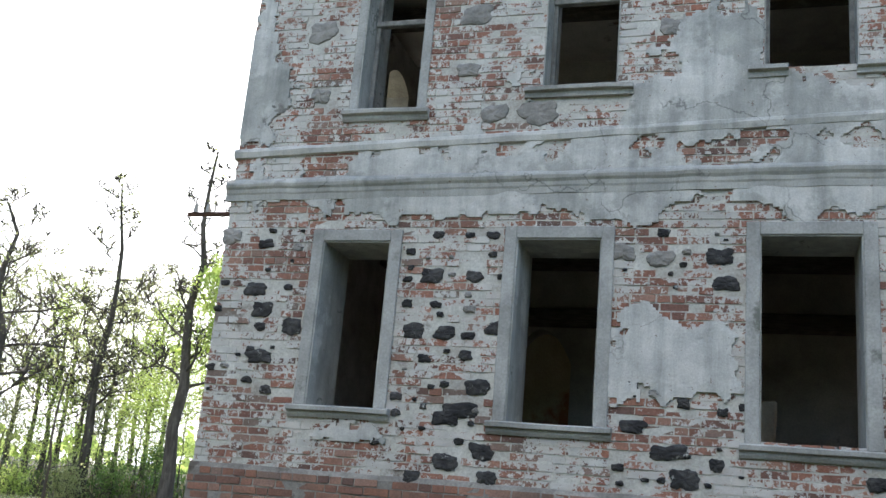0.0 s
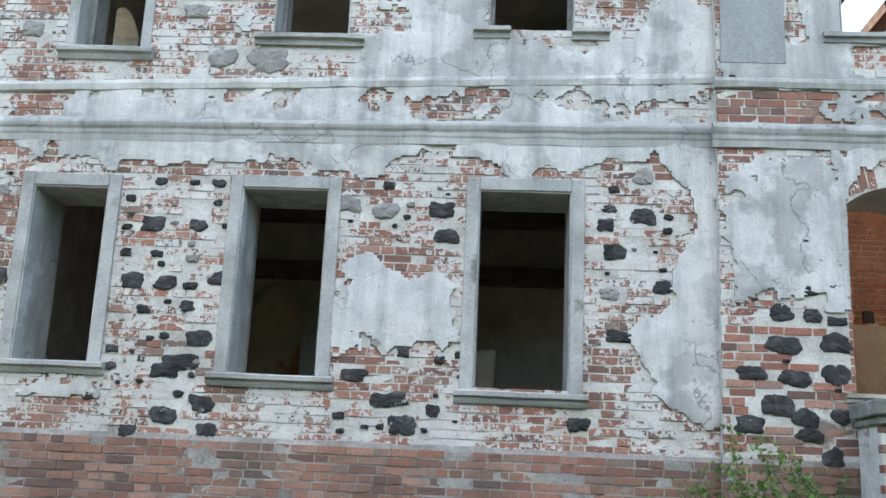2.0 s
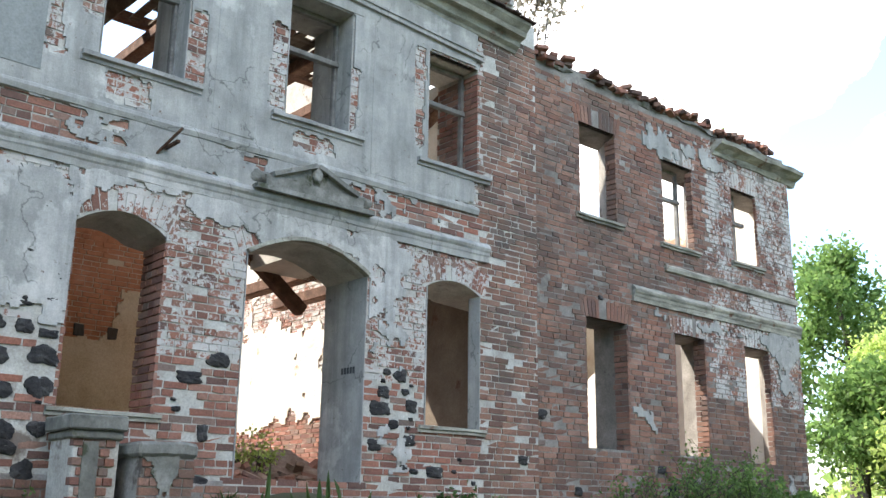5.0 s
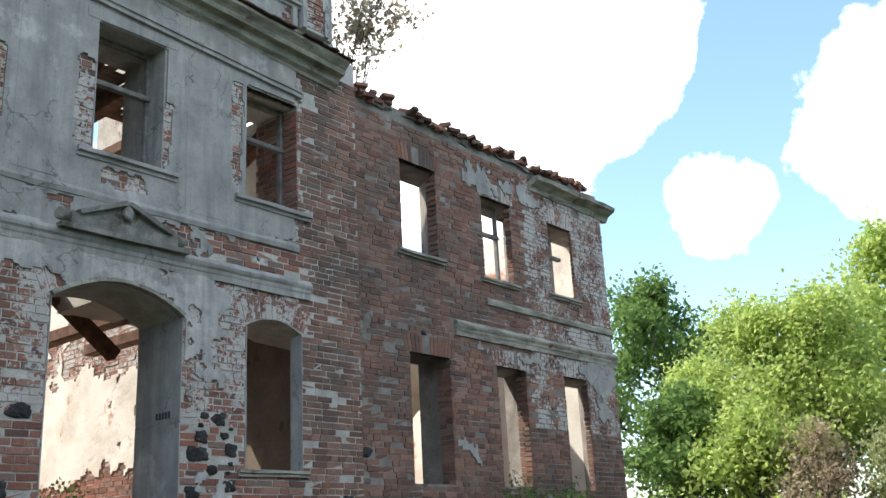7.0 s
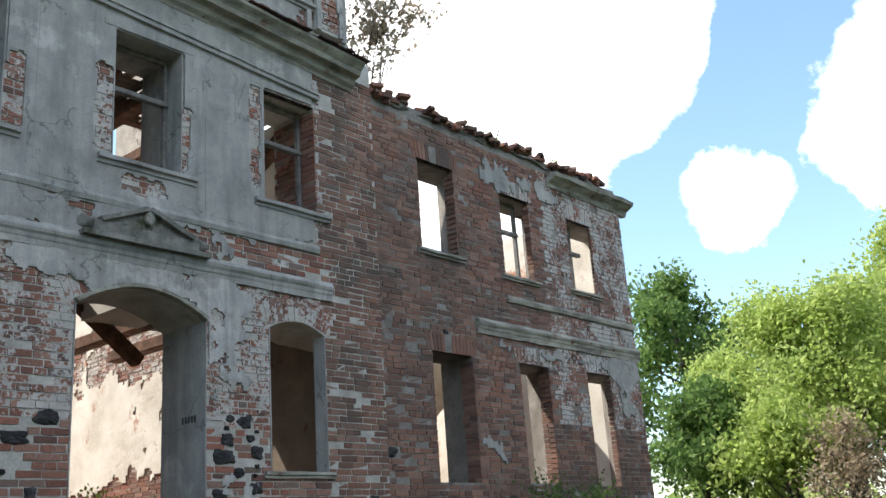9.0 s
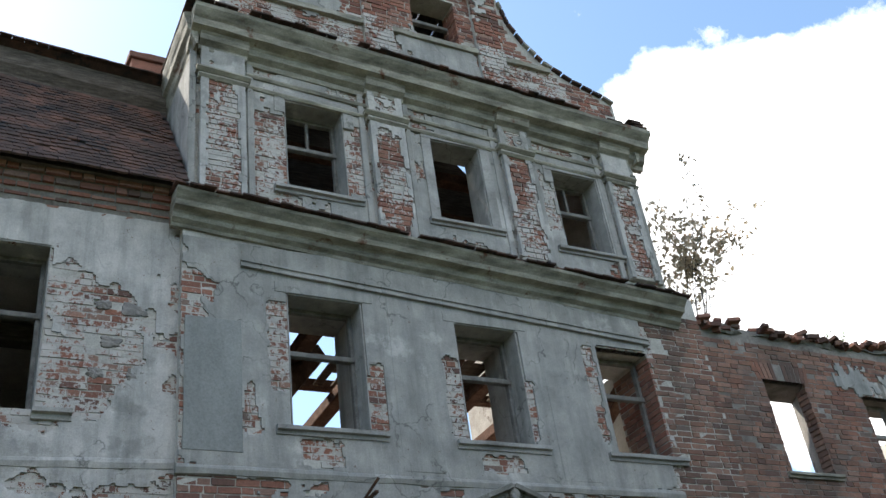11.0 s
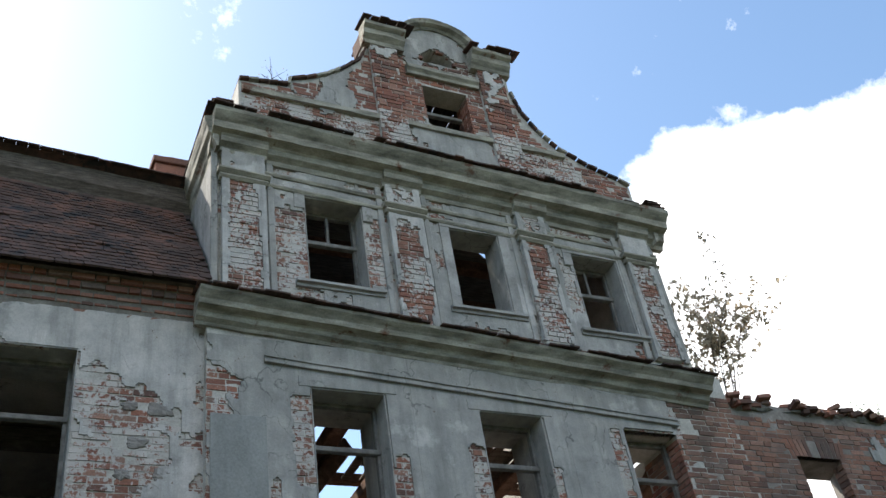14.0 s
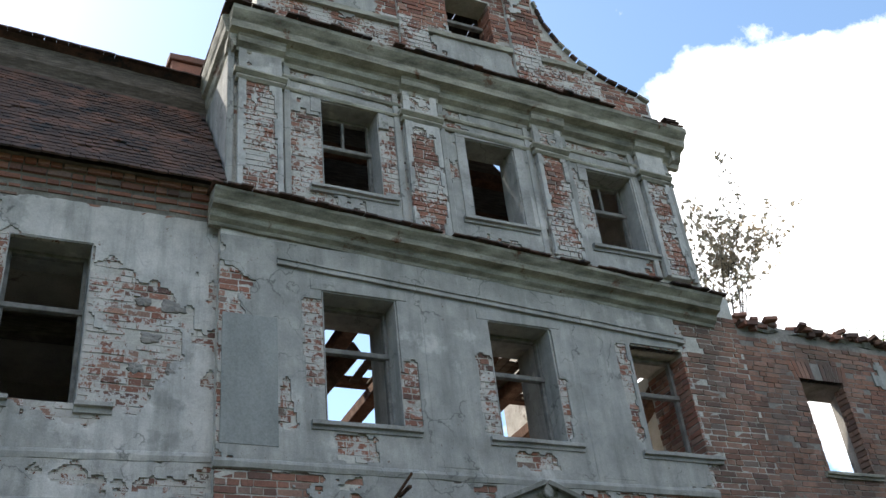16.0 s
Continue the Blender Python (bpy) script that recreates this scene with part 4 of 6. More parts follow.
# main cornice of the middle bay, broken forward over the pilasters
MAIN_CORNICE = [(0.05, 8.72), (-0.03, 8.72), (-0.05, 8.76), (-0.11, 8.80), (-0.13, 8.86), (-0.15, 8.88), (-0.25, 8.90), (-0.27, 8.97), (-0.30, 9.00), (-0.36, 9.05), (-0.37, 9.09), (0.05, 9.17)]
TOP_CORNICE = [(0.05, 11.95), (-0.04, 11.95), (-0.06, 12.02), (-0.14, 12.07), (-0.16, 12.15), (-0.19, 12.18), (-0.32, 12.22), (-0.34, 12.33), (-0.38, 12.37), (-0.45, 12.45), (-0.46, 12.51), (0.05, 12.58)]


def at_face(profile, face):
    return [(face + y, z) for y, z in profile]


trim("cornice", profile_run(at_face(MAIN_CORNICE, MID), W1 - 0.16, 10.45, True, 160, 0.011), wall_mid, CORNICE)
trim("cornice", profile_run(at_face(TOP_CORNICE, MID), 2.84, 10.66, True, 160, 0.011), wall_high, CORNICE)
for a, b in PILASTERS:
    trim("cornice_break", profile_run([(y - 0.07, z) for y, z in at_face(TOP_CORNICE[:6], MID)] + [(MID, 12.18)], a - 0.05, b + 0.05, True, 6, 0.008), wall_high, CORNICE)
    pil = trim("pilaster", rough_up(box(a, b, MID - 0.085, MID + 0.02, 9.2, 12.0, 0.01), 0.004, 4, 5), wall_high, MORTAR)
    ps = Skin(MID - 0.1, -0.16 if a != 3.02 else -0.3, 1.1, 1.0, a * 7)
    ps.patch(a - 0.1, a + 0.09, 9, 12.1, 0.5, 0.08).patch(b - 0.09, b + 0.1, 9, 12.1, 0.5, 0.08).patch(a, b, 11.2, 12.1, 0.4)
    lay_bricks(ps, a, b, 9.25, 12.0, wall_high, [], lambda x, z: BRICK_WASHED, seed=int(a * 10))
    plaster_sheet(ps, a - 0.01, b + 0.01, 9.2, 12.0, wall_high, [], 0.035)
    for c, d in ((a - 0.15, a - 0.055), (b + 0.055, b + 0.15)):
        trim("pilaster_strip", rough_up(box(c, d, MID - 0.05, MID + 0.01, 9.2, 12.0, 0.01), 0.006, 5, 5), wall_high, PLASTER_GREY)
    for z, p in ((11.42, 0.05), (11.52, 0.08)):
        trim("pilaster_cap", profile_run([(MID - 0.05, z), (MID - 0.10 - p * 0.5, z), (MID - 0.11 - p, z + 0.04), (MID - 0.11 - p, z + 0.065), (MID - 0.05, z + 0.075)], a - p, b + p, True, 5, 0.006), wall_high, CORNICE)
for z in (11.5, 11.72):
    trim("fillet", profile_run([(MID + 0.02, z), (MID - 0.05, z), (MID - 0.07, z + 0.03), (MID - 0.07, z + 0.05), (MID + 0.02, z + 0.065)], 3.1, 10.43, True, 60, 0.006), wall_high, CORNICE)

# the sides of the upper storey and their cornices
for x, s, name in ((2.92, 1, "wall_attic_west"), (10.45, -1, "wall_attic_east")):
    w = tagged(part(name, box(min(x, x + s * 0.45), max(x, x + s * 0.45), MID + THIN, 15.2, 8.98, 12.5), MORTAR), "plastered brick side wall of the upper storey", "wall", kind="structure")
    bm = profile_run([(y * 0.4, z - (0.06 if s > 0 else 0.38)) for y, z in TOP_CORNICE], MID - 0.2, 15.2, True, 50, 0.012)
    m = Matrix(((0, s, 0, x), (1, 0, 0, 0), (0, 0, 1, 0), (0, 0, 0, 1)))
    bmesh.ops.transform(bm, matrix=m, verts=bm.verts)
    bmesh.ops.recalc_face_normals(bm, faces=bm.faces[:])
    part("side_cornice", bm, CORNICE, w)
    rs = random.Random(8)
    bm = bmesh.new()
    for k in range(48):
        for r in range(3):
            y = MID - 0.45 + k * 0.12
            c = Vector((x - s * (0.06 - r * 0.06), y, (12.50 if s > 0 else 12.16) + r * 0.05 + rs.random() * 0.015))
            add_box(bm, c.x - 0.13, c.x + 0.13, c.y + 0.004, c.y + 0.114, c.z, c.z + 0.02)
    part("cornice_tile", bm, ROOF_TILE, w)
    part("render_coat", rough_up(box(min(x, x - s * 0.02), max(x, x - s * 0.02), MID + 0.02, 15.1, 9.2, 11.94), 0.006, 5, 6), PLASTER_GREY, w)


def cornice_tiles(x0, x1, y0, z, wall, seed, rows=2, gap=0.0):
    """Clay tiles laid on top of a cornice, crooked and partly lost."""
    rnd = random.Random(seed)
    bm = bmesh.new()
    for r in range(rows):
        x = x0
        while x < x1:
            w = 0.15 + rnd.random() * 0.03
            if rnd.random() > gap:
                t = 0.018 + rnd.random() * 0.012
                yy = y0 + r * 0.14 - rnd.random() * 0.05
                v = add_box(bm, x, x + w - 0.008, yy, yy + 0.3, z + r * 0.03, z + r * 0.03 + t)
                dz, sl = (rnd.random() - 0.5) * 0.02, 0.05 + rnd.random() * 0.05
                for q in v:
                    q.co.z += dz + (q.co.y - yy) * sl * 2
            x += w
    return part("cornice_tile", bm, ROOF_TILE, wall)


cornice_tiles(W1 - 0.2, 10.5, MID - 0.41, 9.10, wall_mid, 2, 3, 0.10)
cornice_tiles(2.80, 9.2, MID - 0.50, 12.53, wall_high, 3, 3, 0.05)
cornice_tiles(9.3, 10.7, MID - 0.44, 12.53, wall_high, 7, 2, 0.4)

# the masonry has settled towards the east: mouldings of the middle bay slope down with it
def settle(ob, at, low, fall):
    for v in ob.data.vertices:
        v.co.z += low - fall * (v.co.x - at)


for ob in wall_left.children:
    if ob.name.startswith("ledge"):
        settle(ob, 0.15, 0.0, -0.035)
    elif ob.name.startswith("string_course"):
        settle(ob, 0.15, 0.0, -0.015)
for ob in [c for w in (wall_mid, wall_high) for c in w.children]:
    z = max(v.co.z for v in ob.data.vertices) if ob.type == "MESH" else 0
    if ob.name.startswith(("cornice", "fillet", "pilaster_cap")):
        if 8.2 < z < 9.5:
            settle(ob, 2.9, 0.13, 0.058)
        elif 11.3 < z < 13.0:
            settle(ob, 2.9, -0.06, 0.045)

# gable: coping along its outline, pilaster strips, hood over the small window, arched head
for (xa, za), (xb, zb) in zip(GABLE[2:], GABLE[3:-2]):
    d = Vector((xb - xa, 0, zb - za))
    if d.length < 0.05 or abs(xb - xa) < 0.02:
        continue
    n = max(1, int(d.length / 0.16))
    for k in range(n):
        a, b = Vector((xa, 0, za)) + d * (k / n), Vector((xa, 0, za)) + d * ((k + 0.93) / n)
        lift = 0.02 + 0.03 * random.random()
        bm = beam((a.x, MID + 0.27, a.z + lift), (b.x, MID + 0.27, b.z + lift * 0.6), 0.05, 0.66)
        part("coping_tile", bm, ROOF_TILE if random.random() < 0.75 else CORNICE, wall_high)
for a, b in ((5.62, 6.12), (7.72, 8.24)):
    part("gable_pilaster", rough_up(box(a, b, MID - 0.08, MID + 0.02, 12.3, 15.5, 0.01), 0.006, 4, 5), MORTAR, wall_high)
    ps = Skin(MID - 0.095, -0.2, 1.1, 1.0, a * 5)
    ps.patch(a, b, 14.8, 16, 0.3)
    lay_bricks(ps, a, b, 12.35, 15.5, wall_high, [], lambda x, z: BRICK_BARE if z > 13.6 else BRICK_WASHED, seed=int(a * 9))
    plaster_sheet(ps, a, b, 12.3, 15.5, wall_high, [], 0.045)
    trim("gable_cap", profile_run([(MID, 15.2), (MID - 0.12, 15.2), (MID - 0.14, 15.28), (MID - 0.22, 15.36), (MID - 0.24, 15.46), (MID - 0.31, 15.51), (MID - 0.32, 15.57), (MID, 15.64)], a - 0.14, b + 0.14, True, 8, 0.015), wall_high, CORNICE)
    cornice_tiles(a - 0.18, b + 0.18, MID - 0.36, 15.64, wall_high, int(a * 3), 3, 0.15)
    part("gable_shoulder", rough_up(box(a - 0.1, b + 0.1, MID + 0.0, MID + THIN, 15.3, 15.64), 0.02, 4, 3), BRICK_BARE, wall_high)
trim("hood", profile_run([(MID + 0.02, 14.72), (MID - 0.06, 14.72), (MID - 0.07, 14.78), (MID - 0.12, 14.83), (MID - 0.125, 14.9), (MID + 0.02, 14.96)], 6.28, 7.68, True, 12, 0.01), wall_high, CORNICE)
trim("gable_band", profile_run([(MID + 0.02, 13.36), (MID - 0.07, 13.36), (MID - 0.08, 13.45), (MID + 0.02, 13.52)], 3.35, 9.15, True, 50, 0.015), wall_high, CORNICE)
arc = bmesh.new()
ring = []
for k in range(21):
    a = math.pi * k / 20
    c, s = math.cos(a), math.sin(a)
    ring.append([arc.verts.new((7.0 + c * r * 0.9, y, 15.55 + s * r * 0.76)) for r, y in ((0.74, MID + 0.02), (0.74, MID - 0.05), (0.8, MID - 0.08), (0.84, MID - 0.16), (0.93, MID - 0.2), (0.95, MID + 0.3))])
for a, b in zip(ring, ring[1:]):
    for k in range(5):
        arc.faces.new((a[k], a[k + 1], b[k + 1], b[k]))
bmesh.ops.recalc_face_normals(arc, faces=arc.faces[:])
trim("arched_head", rough_up(arc, 0.01, 5), wall_high, CORNICE)

# pediment over the door
ped = bmesh.new()
add_box(ped, 6.08, 7.78, MID - 0.16, MID + 0.01, 5.24, 5.30)
add_box(ped, 6.22, 7.64, MID - 0.10, MID + 0.01, 5.30, 5.44)
trim("pediment_base", rough_up(ped, 0.01, 4, 3), wall_mid, PIER)
bm = bmesh.new()
lo = [bm.verts.new((x, MID - 0.07, z)) for x, z in ((6.3, 5.43), (7.56, 5.43), (6.93, 5.70))]
hi = [bm.verts.new((v.co.x, MID + 0.01, v.co.z)) for v in lo]
bm.faces.new(lo)
for k in range(3):
    bm.faces.new((lo[k], lo[(k + 1) % 3], hi[(k + 1) % 3], hi[k]))
trim("tympanum", bm, wall_mid, PIER)
for s in (-1, 1):
    trim("pediment_slope", rough_up(beam((6.93 + s * 0.62, MID - 0.07, 5.46), (6.93 + s * 0.02, MID - 0.07, 5.70), 0.06, 0.15), 0.008, 5, 2), wall_mid, PIER)
    bm = bmesh.new()
    bmesh.ops.create_uvsphere(bm, u_segments=12, v_segments=8, radius=0.12)
    bmesh.ops.transform(bm, matrix=Matrix.Translation((6.93 + s * 0.74, MID - 0.02, 5.42)) @ Matrix.Diagonal((1.3, 0.5, 0.75, 1)), verts=bm.verts)
    trim("scroll", rough_up(bm, 0.03, 9), wall_mid, PIER)
bm = bmesh.new()
bmesh.ops.create_icosphere(bm, subdivisions=2, radius=0.13)
bmesh.ops.transform(bm, matrix=Matrix.Translation((6.95, MID - 0.07, 5.58)) @ Matrix.Diagonal((0.6, 0.5, 1.3, 1)), verts=bm.verts)
trim("keystone", rough_up(bm, 0.05, 7), wall_mid, PIER)
# arched rim of the door and number painted on its side, unreadable, as bars
for key, w in (("door", 0.035),):
    o = OPEN_MID[key]
    pts = opening_outline(o, 16)[2:]
    for (xa, za), (xb, zb) in zip(pts, pts[1:]):
        part("arch_rim", rough_up(beam((xa, MID - 0.01, za + 0.015), (xb, MID - 0.01, zb + 0.015), 0.05, 0.10), 0.008, 8), CORNICE, wall_mid)
INK, _n, _l, _b = material("faded_ink")
_b.inputs["Base Color"].default_value = (0.07, 0.07, 0.07, 1)
for k in range(5):
    part("painted_bar", box(7.801, 7.806, MID + 0.18 + k * 0.062, MID + 0.22 + k * 0.062, 3.28, 3.36), INK, wall_mid)
# iron wall tie
tie = bmesh.new()
bmesh.ops.create_cone(tie, segments=8, radius1=0.018, radius2=0.018, depth=0.42, cap_ends=True)
bmesh.ops.transform(tie, matrix=look((4.98, MID - 0.1, 5.52), (5.2, MID - 0.3, 5.85)), verts=tie.verts)
add_box(tie, 4.96, 5.0, MID - 0.34, MID, 5.44, 5.47)
part("wall_tie", tie, IRON, wall_mid)

# eaves of the west wing: corbelled bricks
rs = random.Random(77)
v, f = [], []
for c, (z, out) in enumerate(((8.95, 0.02), (9.04, 0.06), (9.13, 0.11), (9.22, 0.17), (9.31, 0.23))):
    x = W0
    while x < W1 - 0.05:
        l = LONG if rs.random() < 0.5 else HEAD
        i = len(v)
        v += worn_brick(x, min(x + l, W1), z, z + 0.076, FRONT - out, rs)
        f += [tuple(i + k for k in q) for q in BRICK_FACES]
        x += l + JOINT
tagged(raw("eaves_brick", v, f, BRICK_BARE, wall_left), kind="stuff")
part("eaves_core", profile_run([(FRONT + 0.1, 8.93), (FRONT + 0.0, 8.93), (FRONT - 0.2, 9.39), (FRONT + 0.1, 9.39)], W0, W1), MORTAR_DARK, wall_left)
# the east wing's ragged top, capped with dirt and moss
part("wall_cap", rough_up(profile_run([(FRONT - 0.02, 8.58), (FRONT - 0.03, 8.64), (FRONT + 0.1, 8.72), (FRONT + 0.5, 8.74), (FRONT + 0.62, 8.66), (FRONT + 0.5, 8.6)], W2 - 0.4, W3 - 0.9, True, 90, 0.07), 0.05, 3), PIER, wall_right)
trim("cornice", profile_run([(FRONT + 0.1, 8.2), (FRONT - 0.02, 8.2), (FRONT - 0.06, 8.28), (FRONT - 0.16, 8.34), (FRONT - 0.24, 8.38), (FRONT - 0.26, 8.46), (FRONT + 0.1, 8.52)], 15.8, W3 + 0.25, True, 24, 0.03), wall_right, CORNICE)
rs = random.Random(41)
for k in range(290):
    x = rs.uniform(10.8, W3 - 0.1)
    z = 8.74 + noise.noise((x * 1.7, 8.72, 3)) * 0.16 if x < W3 - 0.6 else 8.5
    bm = box(-0.12, 0.12, -0.06, 0.06, -0.035, 0.035, 0.006)
    bmesh.ops.transform(bm, matrix=pose(x, rs.uniform(FRONT - 0.1, FRONT + 0.6), z + rs.uniform(-0.12, 0.03), rs.uniform(-15, 15), rs.uniform(-20, 20), rs.uniform(0, 180)), verts=bm.verts)
    part("loose_brick", bm, rs.choice((BRICK_BARE, BRICK, ROOF_TILE)), wall_right)


# ---- the rest of the shell ----
def shell(name, bm, mat, label, cat="wall"):
    return tagged(part(name, bm, mat), label, cat, kind="structure")


def wall_along_y(x0, x1, y0, y1, z0, z1, holes=()):
    """A wall that runs from front to back; holes as (y0, y1, z0, z1, rise)."""
    bm = slab_with_holes([(y0, z0), (y1, z0), (y1, z1), (y0, z1)], [opening_outline(h) for h in holes], x0, x1)
    m = Matrix(((0, 1, 0, 0), (1, 0, 0, 0), (0, 0, 1, 0), (0, 0, 0, 1)))
    bmesh.ops.transform(bm, matrix=m, verts=bm.verts)
    bmesh.ops.recalc_face_normals(bm, faces=bm.faces[:])
    return bm


IN = FRONT + THICK
shell("wall_west", wall_along_y(W0 + 0.004, W0 + 0.7, IN, BACK, -0.6, 8.95, [(12.3, 13.2, 6.1, 7.9, 0.2), (16, 17, 6.1, 7.9, 0), (15.8, 16.9, 2.5, 4.5, 0)]), MORTAR, "brick west wall of the ruin")
shell("wall_east", wall_along_y(W3 - 0.35, W3 - 0.004, FRONT + 0.55, BACK, -0.6, 8.3, [(13, 14, 6.1, 7.6, 0)]), LIMEWASH, "roofless east end wall with remains of plaster")
back = [(W0, -0.6), (W3, -0.6)] + [(W3, 7.6), (14, 7.4), (11.6, 6.2), (10.6, 4.3), (9.0, 4.05), (4.4, 4.2), (3.1, 8.6), (W0, 8.95)]
backs = [(x, x + 0.95, z0, z1, 0) for x in (-4.3, -1.9, 0.5, 4.3, 6.6, 8.8, 12.1, 14.4, 16.5) for z0, z1 in ((2.5, 3.8), (6.2, 7.9 if x < 11 else 7.0)) if z0 < 3 or not 3 < x < 12]
shell("wall_north", slab_with_holes(back, [opening_outline(o) for o in backs], BACK, BACK + 0.7), INNER, "back wall of the ruin with empty windows")
shell("wall_cross_west", wall_along_y(W1 - 0.35, W1, IN, BACK, -0.6, 8.9, [(12.6, 13.8, FLOOR, 4.2, 0.3)]), INNER, "plastered cross wall beside the hall")
cross = wall_along_y(W2 - 0.02, W2 + 0.4, IN, BACK, -0.6, 8.8, [(18.8, 19.8, FLOOR, 4.1, 0.2)])
shell("wall_cross_east", cross, LIMEWASH, "sunlit plastered cross wall of the hall")
shell("wall_inner_west", slab_with_holes([(W0 + 0.7, 1.2), (W1 - 0.35, 1.2), (W1 - 0.35, 8.9), (W0 + 0.7, 8.9)],
                                         [opening_outline(o, 16) for o in ((-3.05, -2.15, FLOOR + 0.02, 3.8, 0.5), (-4.9, -3.9, 5.6, 7.3, 0.5), (-1.6, -0.6, 5.6, 7.4, 0.5))], 13.6, 14.0), INNER_DARK, "sooty inner wall with arched doorways")
shell("wall_inner_hall", slab_with_holes([(W1, 1.2), (8.3, 1.2), (8.2, 4.6), (7.7, 6.2), (7.2, 8.4), (W1, 8.8)], [opening_outline((3.2, 4.2, 5.7, 7.6, 0.3))], 15.4, 15.8), INNER, "inner wall of bare brick and ochre plaster")
hall_skin = Skin(15.39, -0.35, 0.8, 0.8, 12.0)
hall_skin.patch(5.6, 8.4, 2.0, 4.32, 0.75, 0.25).patch(7.0, 8.4, 4.3, 5.35, 0.6, 0.5).patch(5.5, 6.6, 4.9, 5.6, 0.2)
hall_plain = hall_skin.cover


def cover_hall(x, z):
    x, z = np.asarray(x, float), np.asarray(z, float)
    return np.where(x > np.interp(z, [1.2, 4.6, 6.2, 8.4], [8.28, 8.18, 7.68, 7.18]), -9.0, hall_plain(x, z))


hall_skin.cover = cover_hall
hall_wall = bpy.data.objects["wall_inner_hall"]
plaster_sheet(hall_skin, 5.2, 8.3, 2.0, 7.6, hall_wall, [], 0.05, OCHRE)
lay_bricks(hall_skin, 5.2, 8.28, 2.4, 7.6, hall_wall, [], lambda x, z: BRICK_ORANGE, None, 0, 31)
# Solid dark blocks stand in for the shade of three beam holes.
for x in (6.42, 6.98, 7.62):
    part("beam_socket", rough_up(box(x, x + 0.17, 15.36, 15.5, 4.3, 4.5, 0.01), 0.01, 5, 2), BARK, hall_wall)
cross_wall = bpy.data.objects["wall_cross_east"]
cross_skin = Skin(-0.012, 0.12, 0.7, 0.8, 50.0)
cross_skin.patch(-20, -11, 1.9, 3.0, -0.5, 0.5).patch(-20, -11, 5.2, 6.4, -0.12, 0.5).patch(-20, -11, 3.2, 5.0, 0.3, 0.5)
plaster_sheet(cross_skin, -18.6, -11, 1.95, 8.4, cross_wall, [], 0.06, LIMEWASH)
lay_bricks(cross_skin, -18.6, -11, 1.95, 8.4, cross_wall, [], lambda x, z: BRICK_PALE if z > 3.4 else BRICK_BARE, None, 0, 32)
for ob in cross_wall.children:
    ob.matrix_basis = Matrix(((0, 1, 0, W2 - 0.02), (-1, 0, 0, 0), (0, 0, 1, 0), (0, 0, 0, 1)))
# Added wall, at the depth where its shadow covers the lower east wall.
shell("wall_inner_east", slab_with_holes([(W2 + 0.4, 1.2), (W3 - 0.7, 1.2), (W3 - 0.7, 6.6), (15, 7.2), (13, 6.4), (W2 + 0.4, 7.0)], [opening_outline((13.0, 14.1, FLOOR, 4.2, 0.3)), opening_outline((15.8, 16.9, FLOOR, 4.2, 0.3))], 12.7, 13.0), INNER, "added broken inner wall that shades the roofless wing")
shell("wall_niche", box(-3.3, -1.9, 14.004, 14.2, FLOOR, 4.5), INNER, "ochre plaster at the back of an arched niche")
# Added slab; keeps the sun off the reveal of window F.
shell("ceiling_hall_east", box(8.15, W2 - 0.02, IN, 12.9, 5.25, 5.5), INNER_DARK, "added plaster ceiling slab that shades a side room", "ceiling")
# Added lining sheet; its dark brown is the shade seen through window F.
shell("wall_lining_hall_east", box(W2 - 0.14, W2 - 0.024, IN + 0.01, 12.9, FLOOR, 5.246), INNER_BROWN, "added side wall lining, coloured dark brown as the small room's shade")
# floors and ceilings of the west wing
shell("floor_west", box(W0 + 0.7, W1 - 0.35, IN, BACK, 1.2, FLOOR), RUBBLE, "debris covered ground floor", "floor")
shell("ceiling_west", box(W0 + 0.7, W1 - 0.35, IN, BACK, 5.3, 5.6), INNER_DARK, "sooty plaster ceiling with a beam", "ceiling")
shell("ceiling_upper_west", box(W0 + 0.7, W1 - 0.35, IN, BACK, 8.55, 8.75), INNER_DARK, "dark boarded ceiling", "ceiling")
shell("floor_hall", box(W1, W2, IN, BACK, 1.2, FLOOR - 0.02), RUBBLE, "rubble strewn floor of the hall", "floor")
shell("floor_east", box(W2 + 0.4, W3 - 0.7, IN, BACK, 1.2, FLOOR - 0.02), RUBBLE, "rubble floor of the roofless wing", "floor")


def thing(name, label, cat, group="", loc=(0, 0, 0)):
    e = new(name)
    e.location = loc
    return tagged(e, label, cat, group)


# ceiling beams in the west rooms
for y, z in ((11.4, 5.1), (12.7, 5.1), (11.6, 8.35), (13.48, 4.45)):
    tagged(part("ceiling_beam", beam((W0 + 0.75, y, z), (W1 - 0.4, y, z), 0.24, 0.26), WOOD), "dark timber ceiling beam across the room", "beam", "ceiling beams")
# masonry stove remains and heap of bricks behind the windows
stove = tagged(part("tiled_stove", rough_up(box(0.25, 0.62, 12.3, 12.9, FLOOR, 3.25, 0.03), 0.03, 2, 4), INNER), "broken plastered stove inside the dark room", "stove")
rs = random.Random(3)


